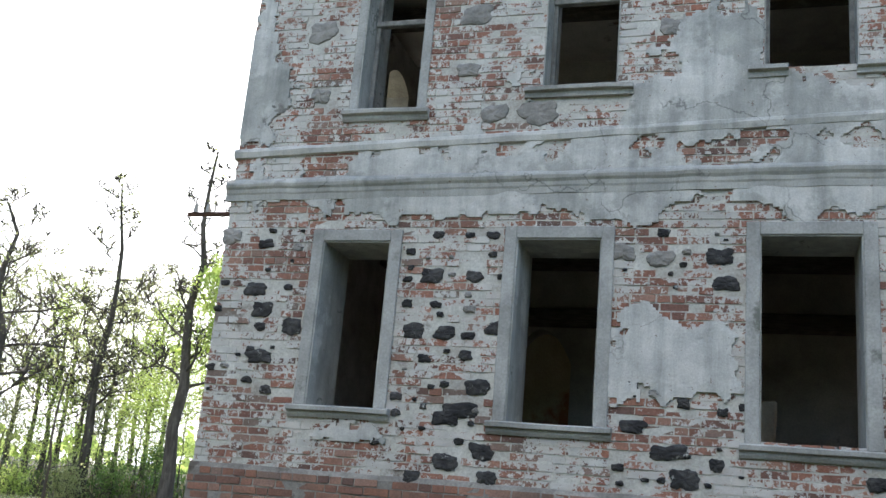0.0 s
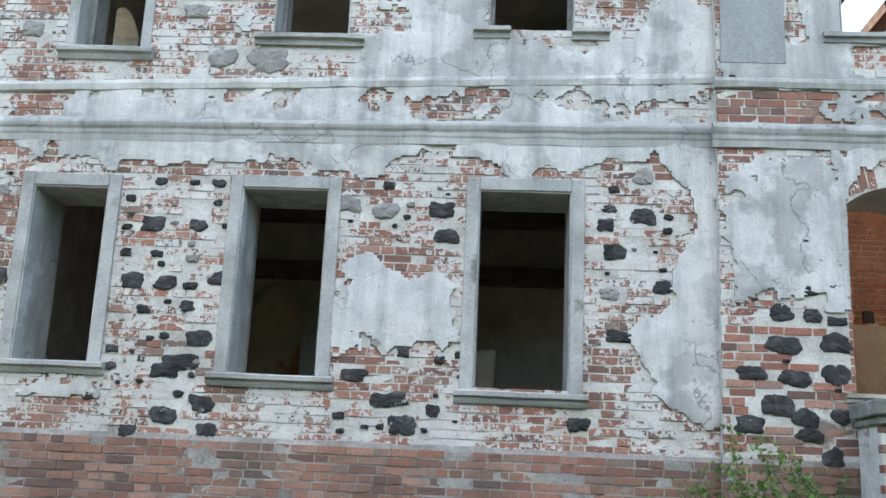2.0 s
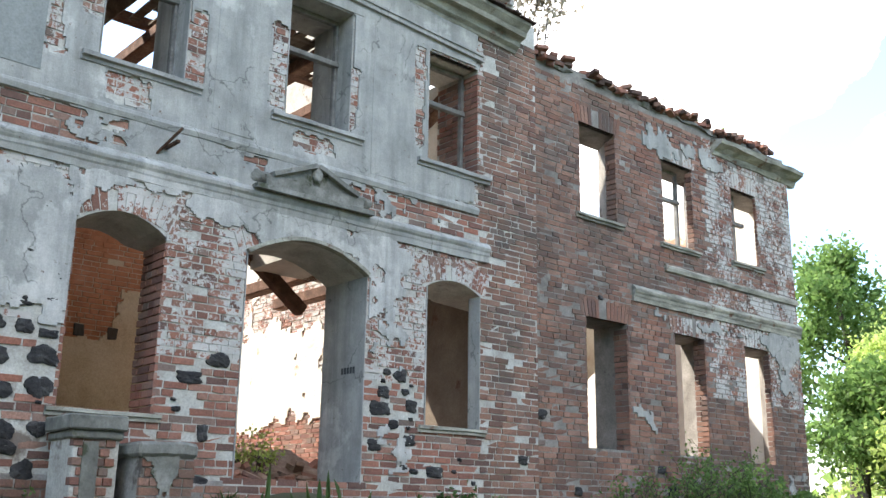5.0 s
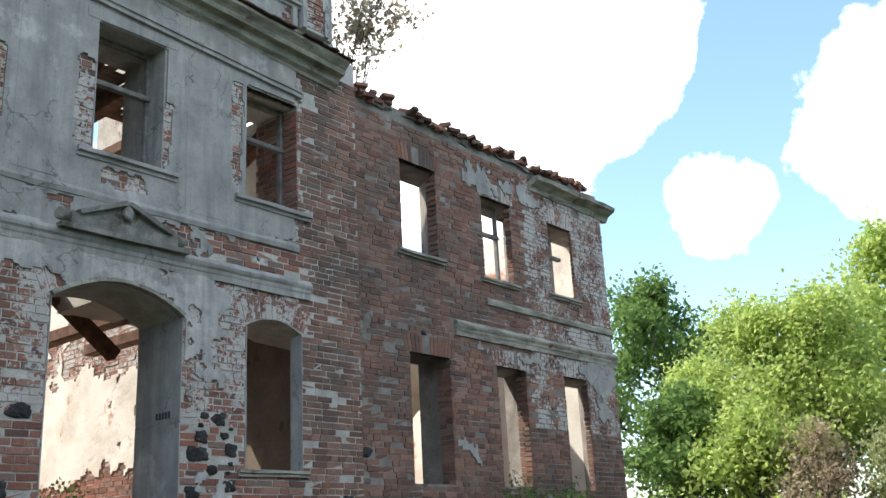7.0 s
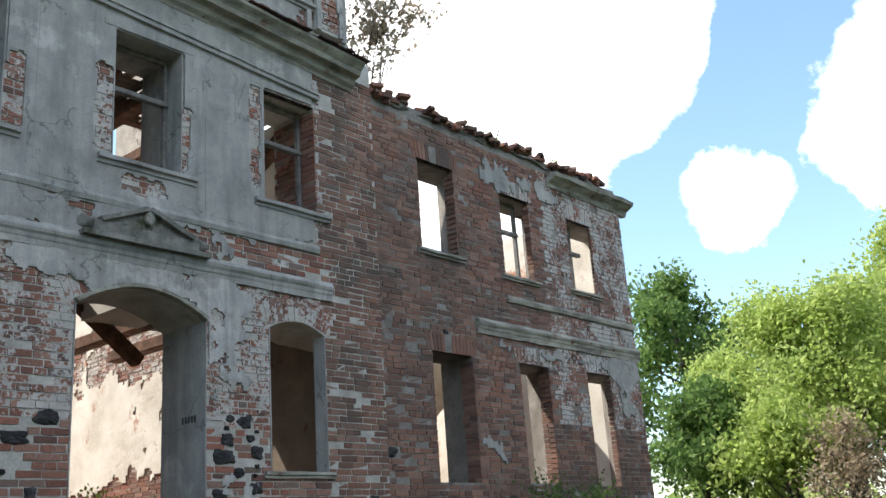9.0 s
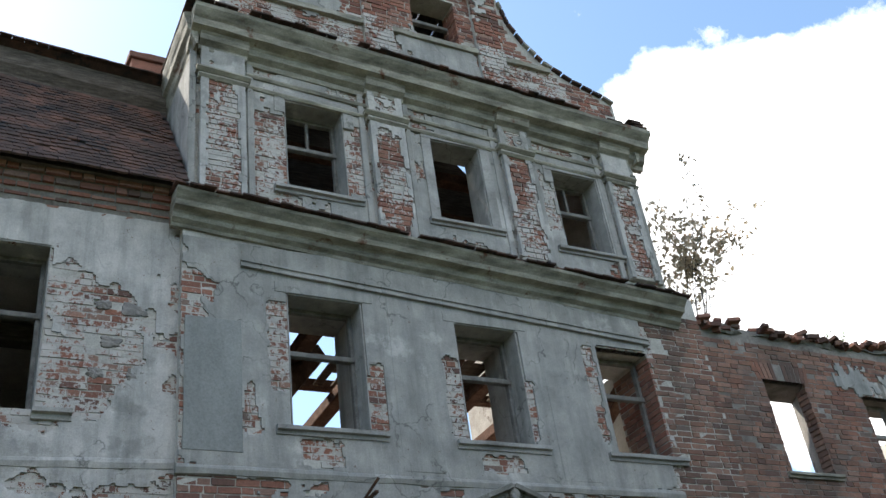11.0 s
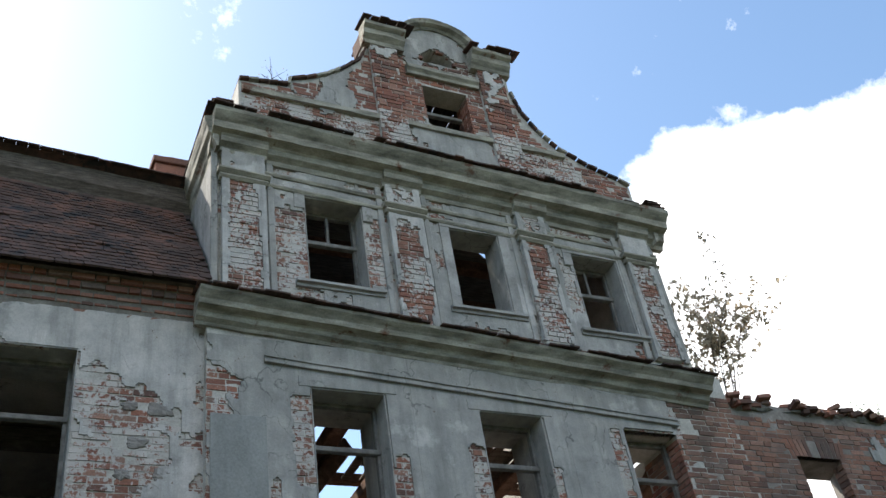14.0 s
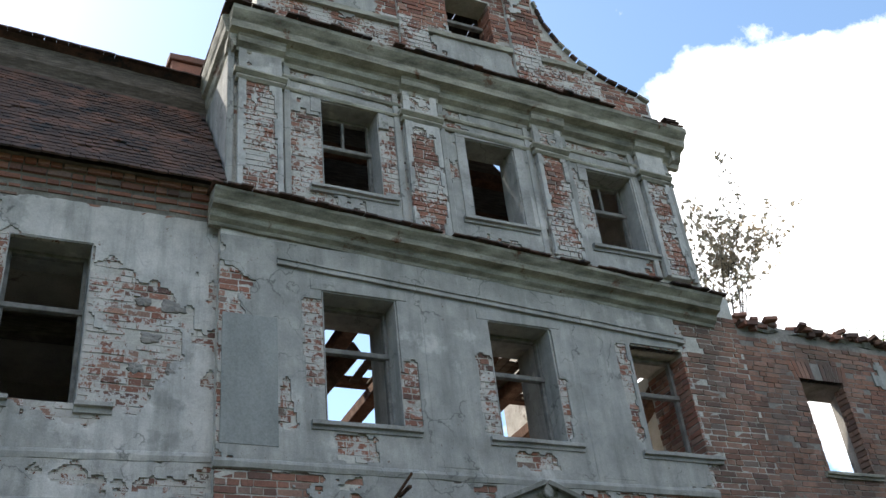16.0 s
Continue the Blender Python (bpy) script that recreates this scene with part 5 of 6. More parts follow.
def brick_heap(x, y, z, n, spread, label, mat=RUBBLE):
    e = thing("rubble_heap", label, "rubble", "", (x, y, z))
    for k in range(n):
        r = rs.random() ** 0.6 * spread
        a = rs.random() * 6.28
        bm = box(-0.13, 0.13, -0.062, 0.062, -0.036, 0.036, 0.006)
        h = max(0, (spread - r)) * 0.55 * rs.random()
        bmesh.ops.transform(bm, matrix=pose(r * math.cos(a), r * math.sin(a), h + 0.05, rs.uniform(-35, 35), rs.uniform(-35, 35), rs.uniform(0, 180)), verts=bm.verts)
        part("brick", bm, rs.choice((BRICK, BRICK_BARE, mat)), e)
    base = bmesh.new()
    bmesh.ops.create_cone(base, segments=20, radius1=spread * 1.1, radius2=spread * 0.15, depth=spread * 0.5, cap_ends=True)
    bmesh.ops.translate(base, vec=(0, 0, spread * 0.2), verts=base.verts)
    part("debris", rough_up(base, 0.09, 3, 2), RUBBLE, e)


brick_heap(8.6, 12.4, FLOOR, 70, 1.1, "heap of fallen bricks and tiles in the hall")
brick_heap(6.9, 11.4, FLOOR - 0.03, 45, 0.8, "low heap of broken bricks behind the doorway")
brick_heap(-2.6, 12.4, FLOOR, 40, 0.8, "heap of old bricks in the dark room")
brick_heap(9.6, 14.6, FLOOR, 60, 1.2, "heap of brick rubble against the sunlit wall")

# timber left in the middle bay: floor joists, posts, braces, rafters
for k, x in enumerate((3.9, 5.0, 6.1, 7.2, 8.3, 9.4, 10.4)):
    tagged(part("floor_joist", beam((x, IN - 0.1, 8.45 - 0.03 * (k % 3)), (x, 15.5 if k % 3 else 12.4, 8.4 - (0.0 if k % 3 else 0.9)), 0.2, 0.24), WOOD_RED), "weathered floor joist over the hall", "beam", "hall joists")
for x, z in ((3.6, 5.35), (4.9, 5.35), (9.2, 5.35), (10.2, 5.35)):
    tagged(part("floor_joist", beam((x, IN - 0.1, z), (x, 15.4, z), 0.2, 0.24), WOOD_RED), "weathered floor joist over the hall", "beam", "hall joists")
for p, q, w in (((3.4, 10.6, 6.0), (5.4, 11.6, 8.6), 0.24), ((5.6, 11.0, 5.9), (7.6, 12.4, 8.5), 0.2), ((8.0, 11.2, 5.6), (9.8, 12.0, 8.4), 0.2), ((7.6, 12.9, 5.9), (9.2, 13.0, 4.75), 0.2),
                ((4.1, 11.8, 9.6), (5.3, 12.0, 11.8), 0.18), ((6.2, 11.2, 9.5), (7.4, 11.8, 11.6), 0.18), ((8.4, 11.2, 9.4), (9.6, 11.9, 11.9), 0.18), ((6.2, 13.0, 5.9), (7.6, 13.2, 4.8), 0.2), ((3.4, 12.2, 7.2), (9.9, 12.4, 7.6), 0.2)):
    tagged(part("brace", beam(p, q, w, w), WOOD_RED), "slanting roof timber of the collapsed floor", "beam", "fallen timbers")
tagged(part("post", beam((4.6, 12.6, 5.4), (4.6, 12.6, 8.4), 0.2, 0.2), WOOD_RED), "upright timber post in the hall", "post")
for k, y in enumerate((10.2, 11.2, 12.3)):
    for s in (-1, 1):
        tagged(part("rafter", beam((6.9 + s * 3.6, y, 12.4), (6.9, y, 15.9), 0.14, 0.18), WOOD), "bare rafter behind the gable", "beam", "rafters")
    tagged(part("tie_beam", beam((3.4, y, 12.1), (10.4, y, 12.1), 0.2, 0.22), WOOD_RED), "tie beam under the gable roof", "beam", "tie beams")
# boarding, plank floor and added backing walls inside the upper storeys
rs = random.Random(21)
for s in (-1, 1):
    rows = thing("roof_boarding", "closed board roof behind the gable", "roof", "", (6.9, 0, 0))
    for k in range(13):
        a, b = k / 13, (k + 0.96) / 13
        y = MID + THIN + 0.01
        while y < 12.7:
            l = rs.uniform(0.8, 2.4)
            if rs.random() < 1.01:
                bm = bmesh.new()
                c = [(s * (3.9 - 3.9 * t), z) for t, z in ((a, 12.32 + 3.7 * a), (b, 12.32 + 3.7 * b))]
                v = [bm.verts.new((x, yy, z + dz)) for dz in (0.14, 0.165) for (x, z) in c for yy in (y, min(y + l, 12.7))]
                for q in ((0, 1, 3, 2), (4, 6, 7, 5), (0, 2, 6, 4), (1, 5, 7, 3), (0, 4, 5, 1), (2, 3, 7, 6)):
                    bm.faces.new([v[i] for i in q])
                part("board", bm, WOOD, rows)
            y += l + 0.02
# Two added backings that shut out sky so the gable's windows stay dark.
shell("wall_attic_inner", slab_with_holes([(3.5, 8.6), (10.3, 8.6), (10.3, 12.2), (3.5, 12.2)], [opening_outline((5.0, 6.3, 8.75, 10.3, 0)), opening_outline((8.3, 9.3, 8.75, 9.7, 0))], 12.7, 12.85), WOOD_RED, "added dark brown backing wall of the upper storey")
shell("roof_back_gable", slab_with_holes([(2.95, 12.2), (10.85, 12.2), (6.9, 16.1)], [], 12.72, 12.8), WOOD, "added boards closing the back of the gable roof")
floor3 = thing("upper_floor", "broken plank floor above the hall", "floor")
for k in range(46):
    x = 3.6 + k * 0.15
    y = IN
    while y < 12.6:
        l = rs.uniform(0.6, 2.2)
        if rs.random() < 0.5:
            part("plank", box(x, x + 0.14, y, min(y + l, 12.6), 8.58, 8.61), BOARDS, floor3)
        y += l

# window timbers that are left
frames = {"U3": (OPEN_LEFT["U3"], FRONT), "U1": (OPEN_LEFT["U1"], FRONT), "U2": (OPEN_LEFT["U2"], FRONT), "U4": (OPEN_MID["U4"], MID), "U5": (OPEN_MID["U5"], MID), "U6": (OPEN_MID["U6"], MID),
          "T1": (OPEN_MID["T1"], MID), "T3": (OPEN_MID["T3"], MID), "gw": (OPEN_MID["gw"], MID), "U8": (OPEN_RIGHT["U8"], FRONT), "U9": (OPEN_RIGHT["U9"], FRONT)}
for n, (key, (o, face)) in enumerate(frames.items()):
    x0, x1, z0, z1, _ = o
    y = face + 0.3
    e = tagged(new("window_%d" % (n + 1)), "rotten grey timber window frame with a transom and no panes", "window", kind="structure")
    zt = z0 + (z1 - z0) * 0.62
    w = 0.05
    part("transom", rough_up(box(x0 + 0.012, x1 - 0.012, y - 0.03, y + 0.06, zt - 0.035, zt + 0.035, 0.008), 0.004, 7, 2), WOOD_FRAME, e)
    if key not in ("gw", "U9"):
        for a, b in ((x0 + 0.012, x0 + 0.012 + w), (x1 - 0.012 - w, x1 - 0.012)):
            part("frame_post", rough_up(box(a, b, y, y + 0.08, z0 + 0.01, z1 - 0.012, 0.006), 0.004, 7, 2), WOOD_FRAME, e)
        part("frame_head", rough_up(box(x0 + 0.062, x1 - 0.062, y, y + 0.08, z1 - 0.07, z1 - 0.014, 0.006), 0.003, 7, 2), WOOD_FRAME, e)
    if key in ("T1", "T3"):
        part("mullion", box((x0 + x1) / 2 - 0.02, (x0 + x1) / 2 + 0.02, y, y + 0.05, zt + 0.035, z1 - 0.07, 0.004), WOOD_FRAME, e)
    if key == "U9":
        part("mullion", box(x0 + 0.5, x0 + 0.56, y, y + 0.06, z0 + 0.01, z1, 0.004), WOOD_FRAME, e)

# ---- roof of the west wing ----
EY, EZ, TY, TZ = FRONT - 0.30, 9.42, 10.80, 11.90
roof = tagged(new("roof_west"), "steep mansard roof of dark red clay tiles", "roof", kind="structure")
part("roof_deck", profile_run([(EY + 0.03, EZ - 0.03), (TY, TZ - 0.05), (TY + 0.05, TZ - 0.15), (EY + 0.2, EZ - 0.1)], W0 - 0.2, W1 + 0.12), WOOD, roof)
part("fascia", rough_up(profile_run([(TY - 0.02, TZ - 0.06), (TY - 0.05, TZ + 0.04), (TY - 0.14, TZ + 0.16), (TY - 0.17, TZ + 0.42), (TY + 0.1, TZ + 0.5), (TY + 0.3, TZ)], W0 - 0.2, W1 + 0.1, True, 40), 0.008, 3), WOOD, roof)
part("upper_deck", profile_run([(TY - 0.3, TZ + 0.46), (15.3, 14.3), (20.3, TZ + 0.46), (20.3, TZ + 0.36), (15.3, 14.2), (TY - 0.1, TZ + 0.40)], W0 - 0.2, W1 + 0.1), ROOF_TILE, roof)
part("rear_deck", profile_run([(20.2, TZ + 0.4), (21.9, EZ), (21.8, EZ - 0.1), (20.1, TZ + 0.3)], W0 - 0.2, W1 + 0.1), ROOF_TILE, roof)
part("gable_end", slab_with_holes([(EY + 0.3, 8.95), (21.6, 8.95), (20.2, TZ + 0.35), (15.3, 14.2), (TY + 0.1, TZ + 0.35)], [], 0, 0.3), MORTAR, roof).matrix_world = Matrix(((0, 1, 0, W0), (1, 0, 0, 0), (0, 0, 1, 0), (0, 0, 0, 1)))
slope = Vector((0, TY - EY, TZ - EZ))
nrm = Vector((0, -(TZ - EZ), TY - EY)).normalized()
TILE_W, ROWS = 0.165, 25
tile_cache = []
for k in range(4):
    rnd = random.Random(k)
    w, l = TILE_W / 2 - 0.004, 0.22
    out = [(-w, 0.0), (-w, -l + 0.016), (-w * 0.6, -l + 0.004), (0, -l), (w * 0.6, -l + 0.004), (w, -l + 0.016), (w, 0.0)]
    bm = bmesh.new()
    lo = [bm.verts.new((x, y, 0.0)) for x, y in out]
    hi = [bm.verts.new((x, y, 0.024 + rnd.random() * 0.006)) for x, y in out]
    bm.faces.new(hi)
    for a in range(7):
        b = (a + 1) % 7
        bm.faces.new((lo[a], lo[b], hi[b], hi[a]))
    bmesh.ops.recalc_face_normals(bm, faces=bm.faces[:])
    me = bpy.data.meshes.new("roof_tile")
    bm.to_mesh(me)
    bm.free()
    me.materials.append(ROOF_TILE)
    tile_cache.append(me)
rnd = random.Random(55)
tv, tf, singles = [], [], 0
up = slope.normalized()
for r in range(ROWS):
    t = (r + 1.0) / ROWS
    for k in range(int((W1 - W0 + 0.2) / TILE_W)):
        x = W0 - 0.12 + (k + (0.5 if r % 2 else 0)) * TILE_W
        if x > W1 + 0.1 or rnd.random() < 0.012:
            continue
        at = Vector((x, EY, EZ)) + slope * t * 0.985 + nrm * (0.022 + rnd.random() * 0.008) + Vector((0, 0, 0.03 * noise.noise((x * 0.7, r * 0.2, 1))))
        tilt = radians(rnd.uniform(-2.5, 2.5))
        m = Matrix.Translation(at) @ Matrix((Vector((1, 0, 0)), up, nrm)).transposed().to_4x4() @ Matrix.Rotation(tilt, 4, "Z") @ Matrix.Rotation(radians(-5), 4, "X")
        me = tile_cache[rnd.randrange(4)]
        if singles < 300 and x > 1.2:
            ob = new("roof_tile", me)
            ob.parent = roof
            ob.matrix_basis = m
            singles += 1
        else:
            i = len(tv)
            tv += [m @ q.co for q in me.vertices]
            tf += [tuple(i + a for a in p.vertices) for p in me.polygons]
tagged(raw("tiling", tv, tf, ROOF_TILE, roof), kind="stuff")
bm = bmesh.new()
rnd = random.Random(6)
for r in range(3):
    x = W0 - 0.2
    while x < W1 + 0.05:
        z = TZ + 0.47 + r * 0.05 + rnd.random() * 0.015
        add_box(bm, x, x + 0.163, TY - 0.36 + r * 0.15, TY - 0.06 + r * 0.15, z, z + 0.02)
        x += 0.165
part("edge_tiles", bm, ROOF_TILE, roof)
# the old roof sags towards the gable
for ob in roof.children:
    if ob.name.startswith("roof_tile"):
        p = ob.location
        ob.location = (p.x, p.y, p.z + 0.06 * (W1 - p.x) * min(max((p.z - EZ) / (TZ - EZ), 0), 1))
    elif not ob.name.startswith("gable_end"):
        for v in ob.data.vertices:
            v.co.z += 0.06 * (W1 - v.co.x) * min(max((v.co.z - EZ) / (TZ - EZ), 0), 1)
chimney = thing("chimney", "small brick chimney on the tiled roof", "chimney", "", (2.62, 11.25, 12.2))
part("stack", rough_up(box(-0.25, 0.25, -0.25, 0.25, 0, 0.95, 0.01), 0.012, 5, 4), BRICK_BARE, chimney)
part("cap", rough_up(box(-0.3, 0.3, -0.3, 0.3, 0.95, 1.08, 0.01), 0.012, 5, 3), BRICK, chimney)

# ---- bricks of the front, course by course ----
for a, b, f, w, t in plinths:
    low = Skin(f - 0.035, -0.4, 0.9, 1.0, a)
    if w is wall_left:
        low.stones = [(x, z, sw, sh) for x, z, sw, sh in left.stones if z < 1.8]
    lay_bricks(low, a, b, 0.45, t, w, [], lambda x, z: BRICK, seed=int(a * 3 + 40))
lay_bricks(left, W0, W1, 1.88, 8.95, wall_left, ol, lambda x, z: BRICK_PALE if (z > 5.8 and x > 1.2) or (2.9 < z < 4.7 and -3.4 < x < -2.2 and z > 3.2) else BRICK_WASHED, (1.5, 2.9, 1.9, 4.9), 300, 11)
lay_bricks(mid, W1, W2, 0.9, 8.7, wall_mid, om, lambda x, z: BRICK_DARK if x > 9.75 else BRICK_BARE if (5 < z < 5.8) or z < 3.2 else BRICK_WASHED, (2.9, 5.9, 1.5, 3.6), 300, 12)
keep_skip = mid.skip
lay_bricks(mid, 2.94, 10.43, 9.2, 16.7, wall_high, om, lambda x, z: BRICK_BARE if z > 13.6 or x > 9.4 else BRICK_WASHED, None, 0, 13)
lay_bricks(right, W2, W3, 0.9, 8.5, wall_right, orr, lambda x, z: BRICK_DARK if x < 13.6 or z < 3.6 else (BRICK if x < 15.5 else BRICK_WASHED), (10.9, 12.6, 2.4, 5.0), 300, 14)


# ---- ground, pond ----
POND_C, POND_ALONG, POND_A, POND_B, POND_Z = (-21.0, 25.0), (-0.65, 0.76), 17.0, 12.0, 0.8


def pond_depth(x, y):
    dx, dy = x - POND_C[0], y - POND_C[1]
    a, b = dx * POND_ALONG[0] + dy * POND_ALONG[1], dx * POND_ALONG[1] - dy * POND_ALONG[0]
    return 1 - (a / POND_A) ** 2 - (b / POND_B) ** 2


def ground_z(x, y):
    """The lawn climbs to the house; the far bank of the pond is higher."""
    x, y = np.asarray(x, float), np.asarray(y, float)
    z = 0.28 + 0.5 * fbm(x * 0.15 + 9, y * 0.15, 1.0, 3)
    near = np.clip((y - 5.2) / 3.6, 0, 1)
    east = np.clip((x - 3.6) / 2.2, 0, 1)
    z = z + near * near * (3 - 2 * near) * (0.25 + 0.72 * east)
    z = z + np.clip((x - 14) / 10, 0, 1) * 0.6
    z = z + 0.62 * np.exp(-((x - 6.95) / 1.25) ** 2) * np.clip((y - 7.4) / 1.7, 0, 1)
    far = np.clip((np.hypot(x + 21, y - 25) - 16) / 14, 0, 1) * (x < -4)
    z = z + far * np.clip((np.hypot(x, y) - 20) / 25, 0, 1) * 1.3
    z = z + 0.75 * np.clip((-x - 5) / 8, 0, 1) * np.clip(y / 8, 0, 1)
    d = pond_depth(x, y)
    wet = np.clip(d / 0.25 + 0.5, 0, 1)
    z = z * (1 - wet) + (POND_Z - 0.5) * wet
    r = np.hypot(x, y)
    return z + np.clip((r - 120) / 300, 0, 1) * 4


ax = np.concatenate([np.linspace(-600, -60, 12), np.linspace(-55, -12, 44), np.linspace(-11.5, 24, 143), np.linspace(26, 60, 18), np.linspace(70, 600, 12)])
ay = np.concatenate([np.linspace(-600, -40, 12), np.linspace(-35, -1, 18), np.linspace(0, 10, 51), np.linspace(10.5, 60, 60), np.linspace(65, 600, 14)])
gx, gy = np.meshgrid(ax, ay)
gz = ground_z(gx, gy) + 0.05 * fbm(gx, gy, 1.5, 3)
idx = np.arange(gx.size).reshape(gx.shape)
gq = np.stack([idx[:-1, :-1], idx[:-1, 1:], idx[1:, 1:], idx[1:, :-1]], -1).reshape(-1, 4)
ground = tagged(raw("ground", np.stack([gx, gy, gz], -1).reshape(-1, 3).tolist(), gq.tolist(), SOIL, None, "", True), "uneven overgrown lawn rising to the house", "ground", kind="structure")
ring = [(POND_C[0] + 1.05 * (math.cos(a) * POND_A * POND_ALONG[0] + math.sin(a) * POND_B * POND_ALONG[1]), POND_C[1] + 1.05 * (math.cos(a) * POND_A * POND_ALONG[1] - math.sin(a) * POND_B * POND_ALONG[0]), POND_Z) for a in np.linspace(0, 2 * math.pi, 65)[:-1]]
tagged(raw("water", ring, [tuple(range(64))], WATER), "still green pond with floating scum", "water", kind="structure")


# ---- plants ----
def leaves_mesh(name, centres, size, mat, parent, seed, droop=0.3, narrow=0.55, kind=""):
    """Many small leaves, each a four-cornered blade folded along its rib."""
    rng = np.random.default_rng(seed)
    c = np.asarray(centres, float)
    n = len(c)
    d = rng.normal(size=(n, 3))
    d[:, 2] -= droop
    d /= np.linalg.norm(d, axis=1)[:, None]
    s = np.cross(d, rng.normal(size=(n, 3)))
    s /= np.linalg.norm(s, axis=1)[:, None]
    l = (size * rng.uniform(0.6, 1.3, n))[:, None]
    v = np.stack([c, c + d * l * 0.5 + s * l * narrow * 0.5, c + d * l, c + d * l * 0.5 - s * l * narrow * 0.5], 1).reshape(-1, 3)
    f = np.arange(4 * n).reshape(n, 4)
    ob = raw(name, v.tolist(), f.tolist(), mat, parent)
    return tagged(ob, kind=kind) if kind else ob


def tube(points, radii, verts, faces, sides=6):
    base = len(verts)
    for k, (p, r) in enumerate(zip(points, radii)):
        d = (points[min(k + 1, len(points) - 1)] - points[max(k - 1, 0)]).normalized()
        u = d.orthogonal().normalized()
        w = d.cross(u)
        for a in range(sides):
            t = 2 * math.pi * a / sides
            verts.append(p + (u * math.cos(t) + w * math.sin(t)) * r)
    for k in range(len(points) - 1):
        for a in range(sides):
            b = (a + 1) % sides
            i = base + k * sides
            faces.append((i + a, i + b, i + sides + b, i + sides + a))


TWIG = [0.004]


def grow(rnd, start, direction, length, radius, level, verts, faces, tips, spread=0.7, lift=0.25, kids=(3, 5), wander=0.25):
    radius = max(radius, TWIG[0])
    pts, rad = [Vector(start)], [radius]
    d = Vector(direction).normalized()
    n = 6 if level > 0 else 4
    for k in range(n):
        d = (d + Vector((rnd.gauss(0, 1), rnd.gauss(0, 1), rnd.gauss(0, 0.6) + lift)) * wander * 0.5).normalized()
        pts.append(pts[-1] + d * length / n)
        rad.append(radius * (1 - 0.75 * (k + 1) / n))
    tube(pts, rad, verts, faces, 7 if level > 1 else 5 if level == 1 else 4)
    if level == 0:
        tips.extend(pts[1:])
        return
    for k in range(rnd.randint(*kids) + level):
        t = rnd.uniform(0.3, 1.0)
        i = min(int(t * n), n - 1)
        p = pts[i].lerp(pts[i + 1], t * n - i)
        side = Vector((rnd.gauss(0, 1), rnd.gauss(0, 1), rnd.uniform(-0.2, 0.9)))
        nd = (d * 0.5 + side.normalized() * spread * 1.3).normalized()
        grow(rnd, p, nd, length * rnd.uniform(0.38, 0.62) * (1.2 - 0.4 * t), rad[i] * 0.55, level - 1, verts, faces, tips, spread, lift, kids, wander)


def tree(label, at, height, girth, seed, leaf, leaf_size, leaf_count, levels=3, clear=0.3, spread=0.8, width=0.4, group="trees", wander=0.22, puff=0.45, lean=(0, 0), kids=(3, 5), narrow=0.55, twig=0.006, more=0):
    rnd = random.Random(seed)
    TWIG[0] = twig
    x, y, z = at
    e = tagged(new("tree"), label, "tree", group)
    e.location = at
    verts, faces, tips = [], [], []
    pts, rad = [Vector((0, 0, -0.15))], [girth * 1.25]
    n = 9
    for k in range(n):
        t = (k + 1) / n
        pts.append(Vector((lean[0] * t * height + rnd.gauss(0, 0.02) * height * t, lean[1] * t * height + rnd.gauss(0, 0.02) * height * t, height * t * 0.95)))
        rad.append(girth * (1 - 0.85 * t))
    tube(pts, rad, verts, faces, 10)
    limbs = int(9 + 6 * (1 - clear)) + more
    for k in range(limbs):
        t = clear + (1 - clear) * (k + rnd.random()) / limbs
        i = min(int(t * n), n - 1)
        p = pts[i].lerp(pts[i + 1], t * n - i)
        a = k * 2.4 + rnd.random()
        length = height * width * (1.1 - 0.75 * (t - clear) / (1 - clear)) * rnd.uniform(0.7, 1.15)
        grow(rnd, p, (math.cos(a), math.sin(a), rnd.uniform(0.1, 0.7)), length, girth * 0.32 * (1.15 - t), levels - 2, verts, faces, tips, spread, 0.22, kids, wander)
    raw("trunk", verts, faces, BARK, e, "", True)
    if leaf_count and tips:
        rng = np.random.default_rng(seed)
        t = np.array([tuple(p) for p in tips])
        pick = t[rng.integers(0, len(t), leaf_count)]
        leaves_mesh("crown", pick + rng.normal(0, puff * 0.5, (leaf_count, 3)), leaf_size, leaf, e, seed, narrow=narrow)
    return e


def by_bearing(az, dist, lift=0.0):
    a = radians(-32.0 + (az + 35.3) * 0.88 if az < 0 else 63.2 + (az - 64) * 0.93)
    x, y = 0.45 + dist * math.sin(a), -0.5 + dist * math.cos(a)
    return (x, y, float(ground_z(x, y)) + lift)


# east wood
tree("broad dark green tree behind the house corner", by_bearing(64.0, 40), 9.4, 0.34, 1, LEAF_DARK, 0.24, 15000, 4, 0.25, 0.8, 0.42, puff=0.7)
tree("tall fresh green tree at the wood's edge", by_bearing(77.2, 33), 7.9, 0.26, 2, LEAF_SPRING, 0.20, 15000, 4, 0.25, 0.8, 0.40, puff=0.65)
tree("young light green tree beside the ruin", by_bearing(69.5, 28), 5.6, 0.12, 3, LEAF_SPRING, 0.15, 14000, 4, 0.12, 0.8, 0.42, puff=0.55)
tree("young light green tree beside the ruin", by_bearing(73.0, 27), 5.9, 0.12, 4, LEAF_SPRING, 0.15, 14000, 4, 0.12, 0.8, 0.42, puff=0.55)
tree("young light green tree beside the ruin", by_bearing(66.5, 30), 4.6, 0.10, 5, LEAF_SPRING, 0.15, 13000, 4, 0.1, 0.8, 0.42, puff=0.5)
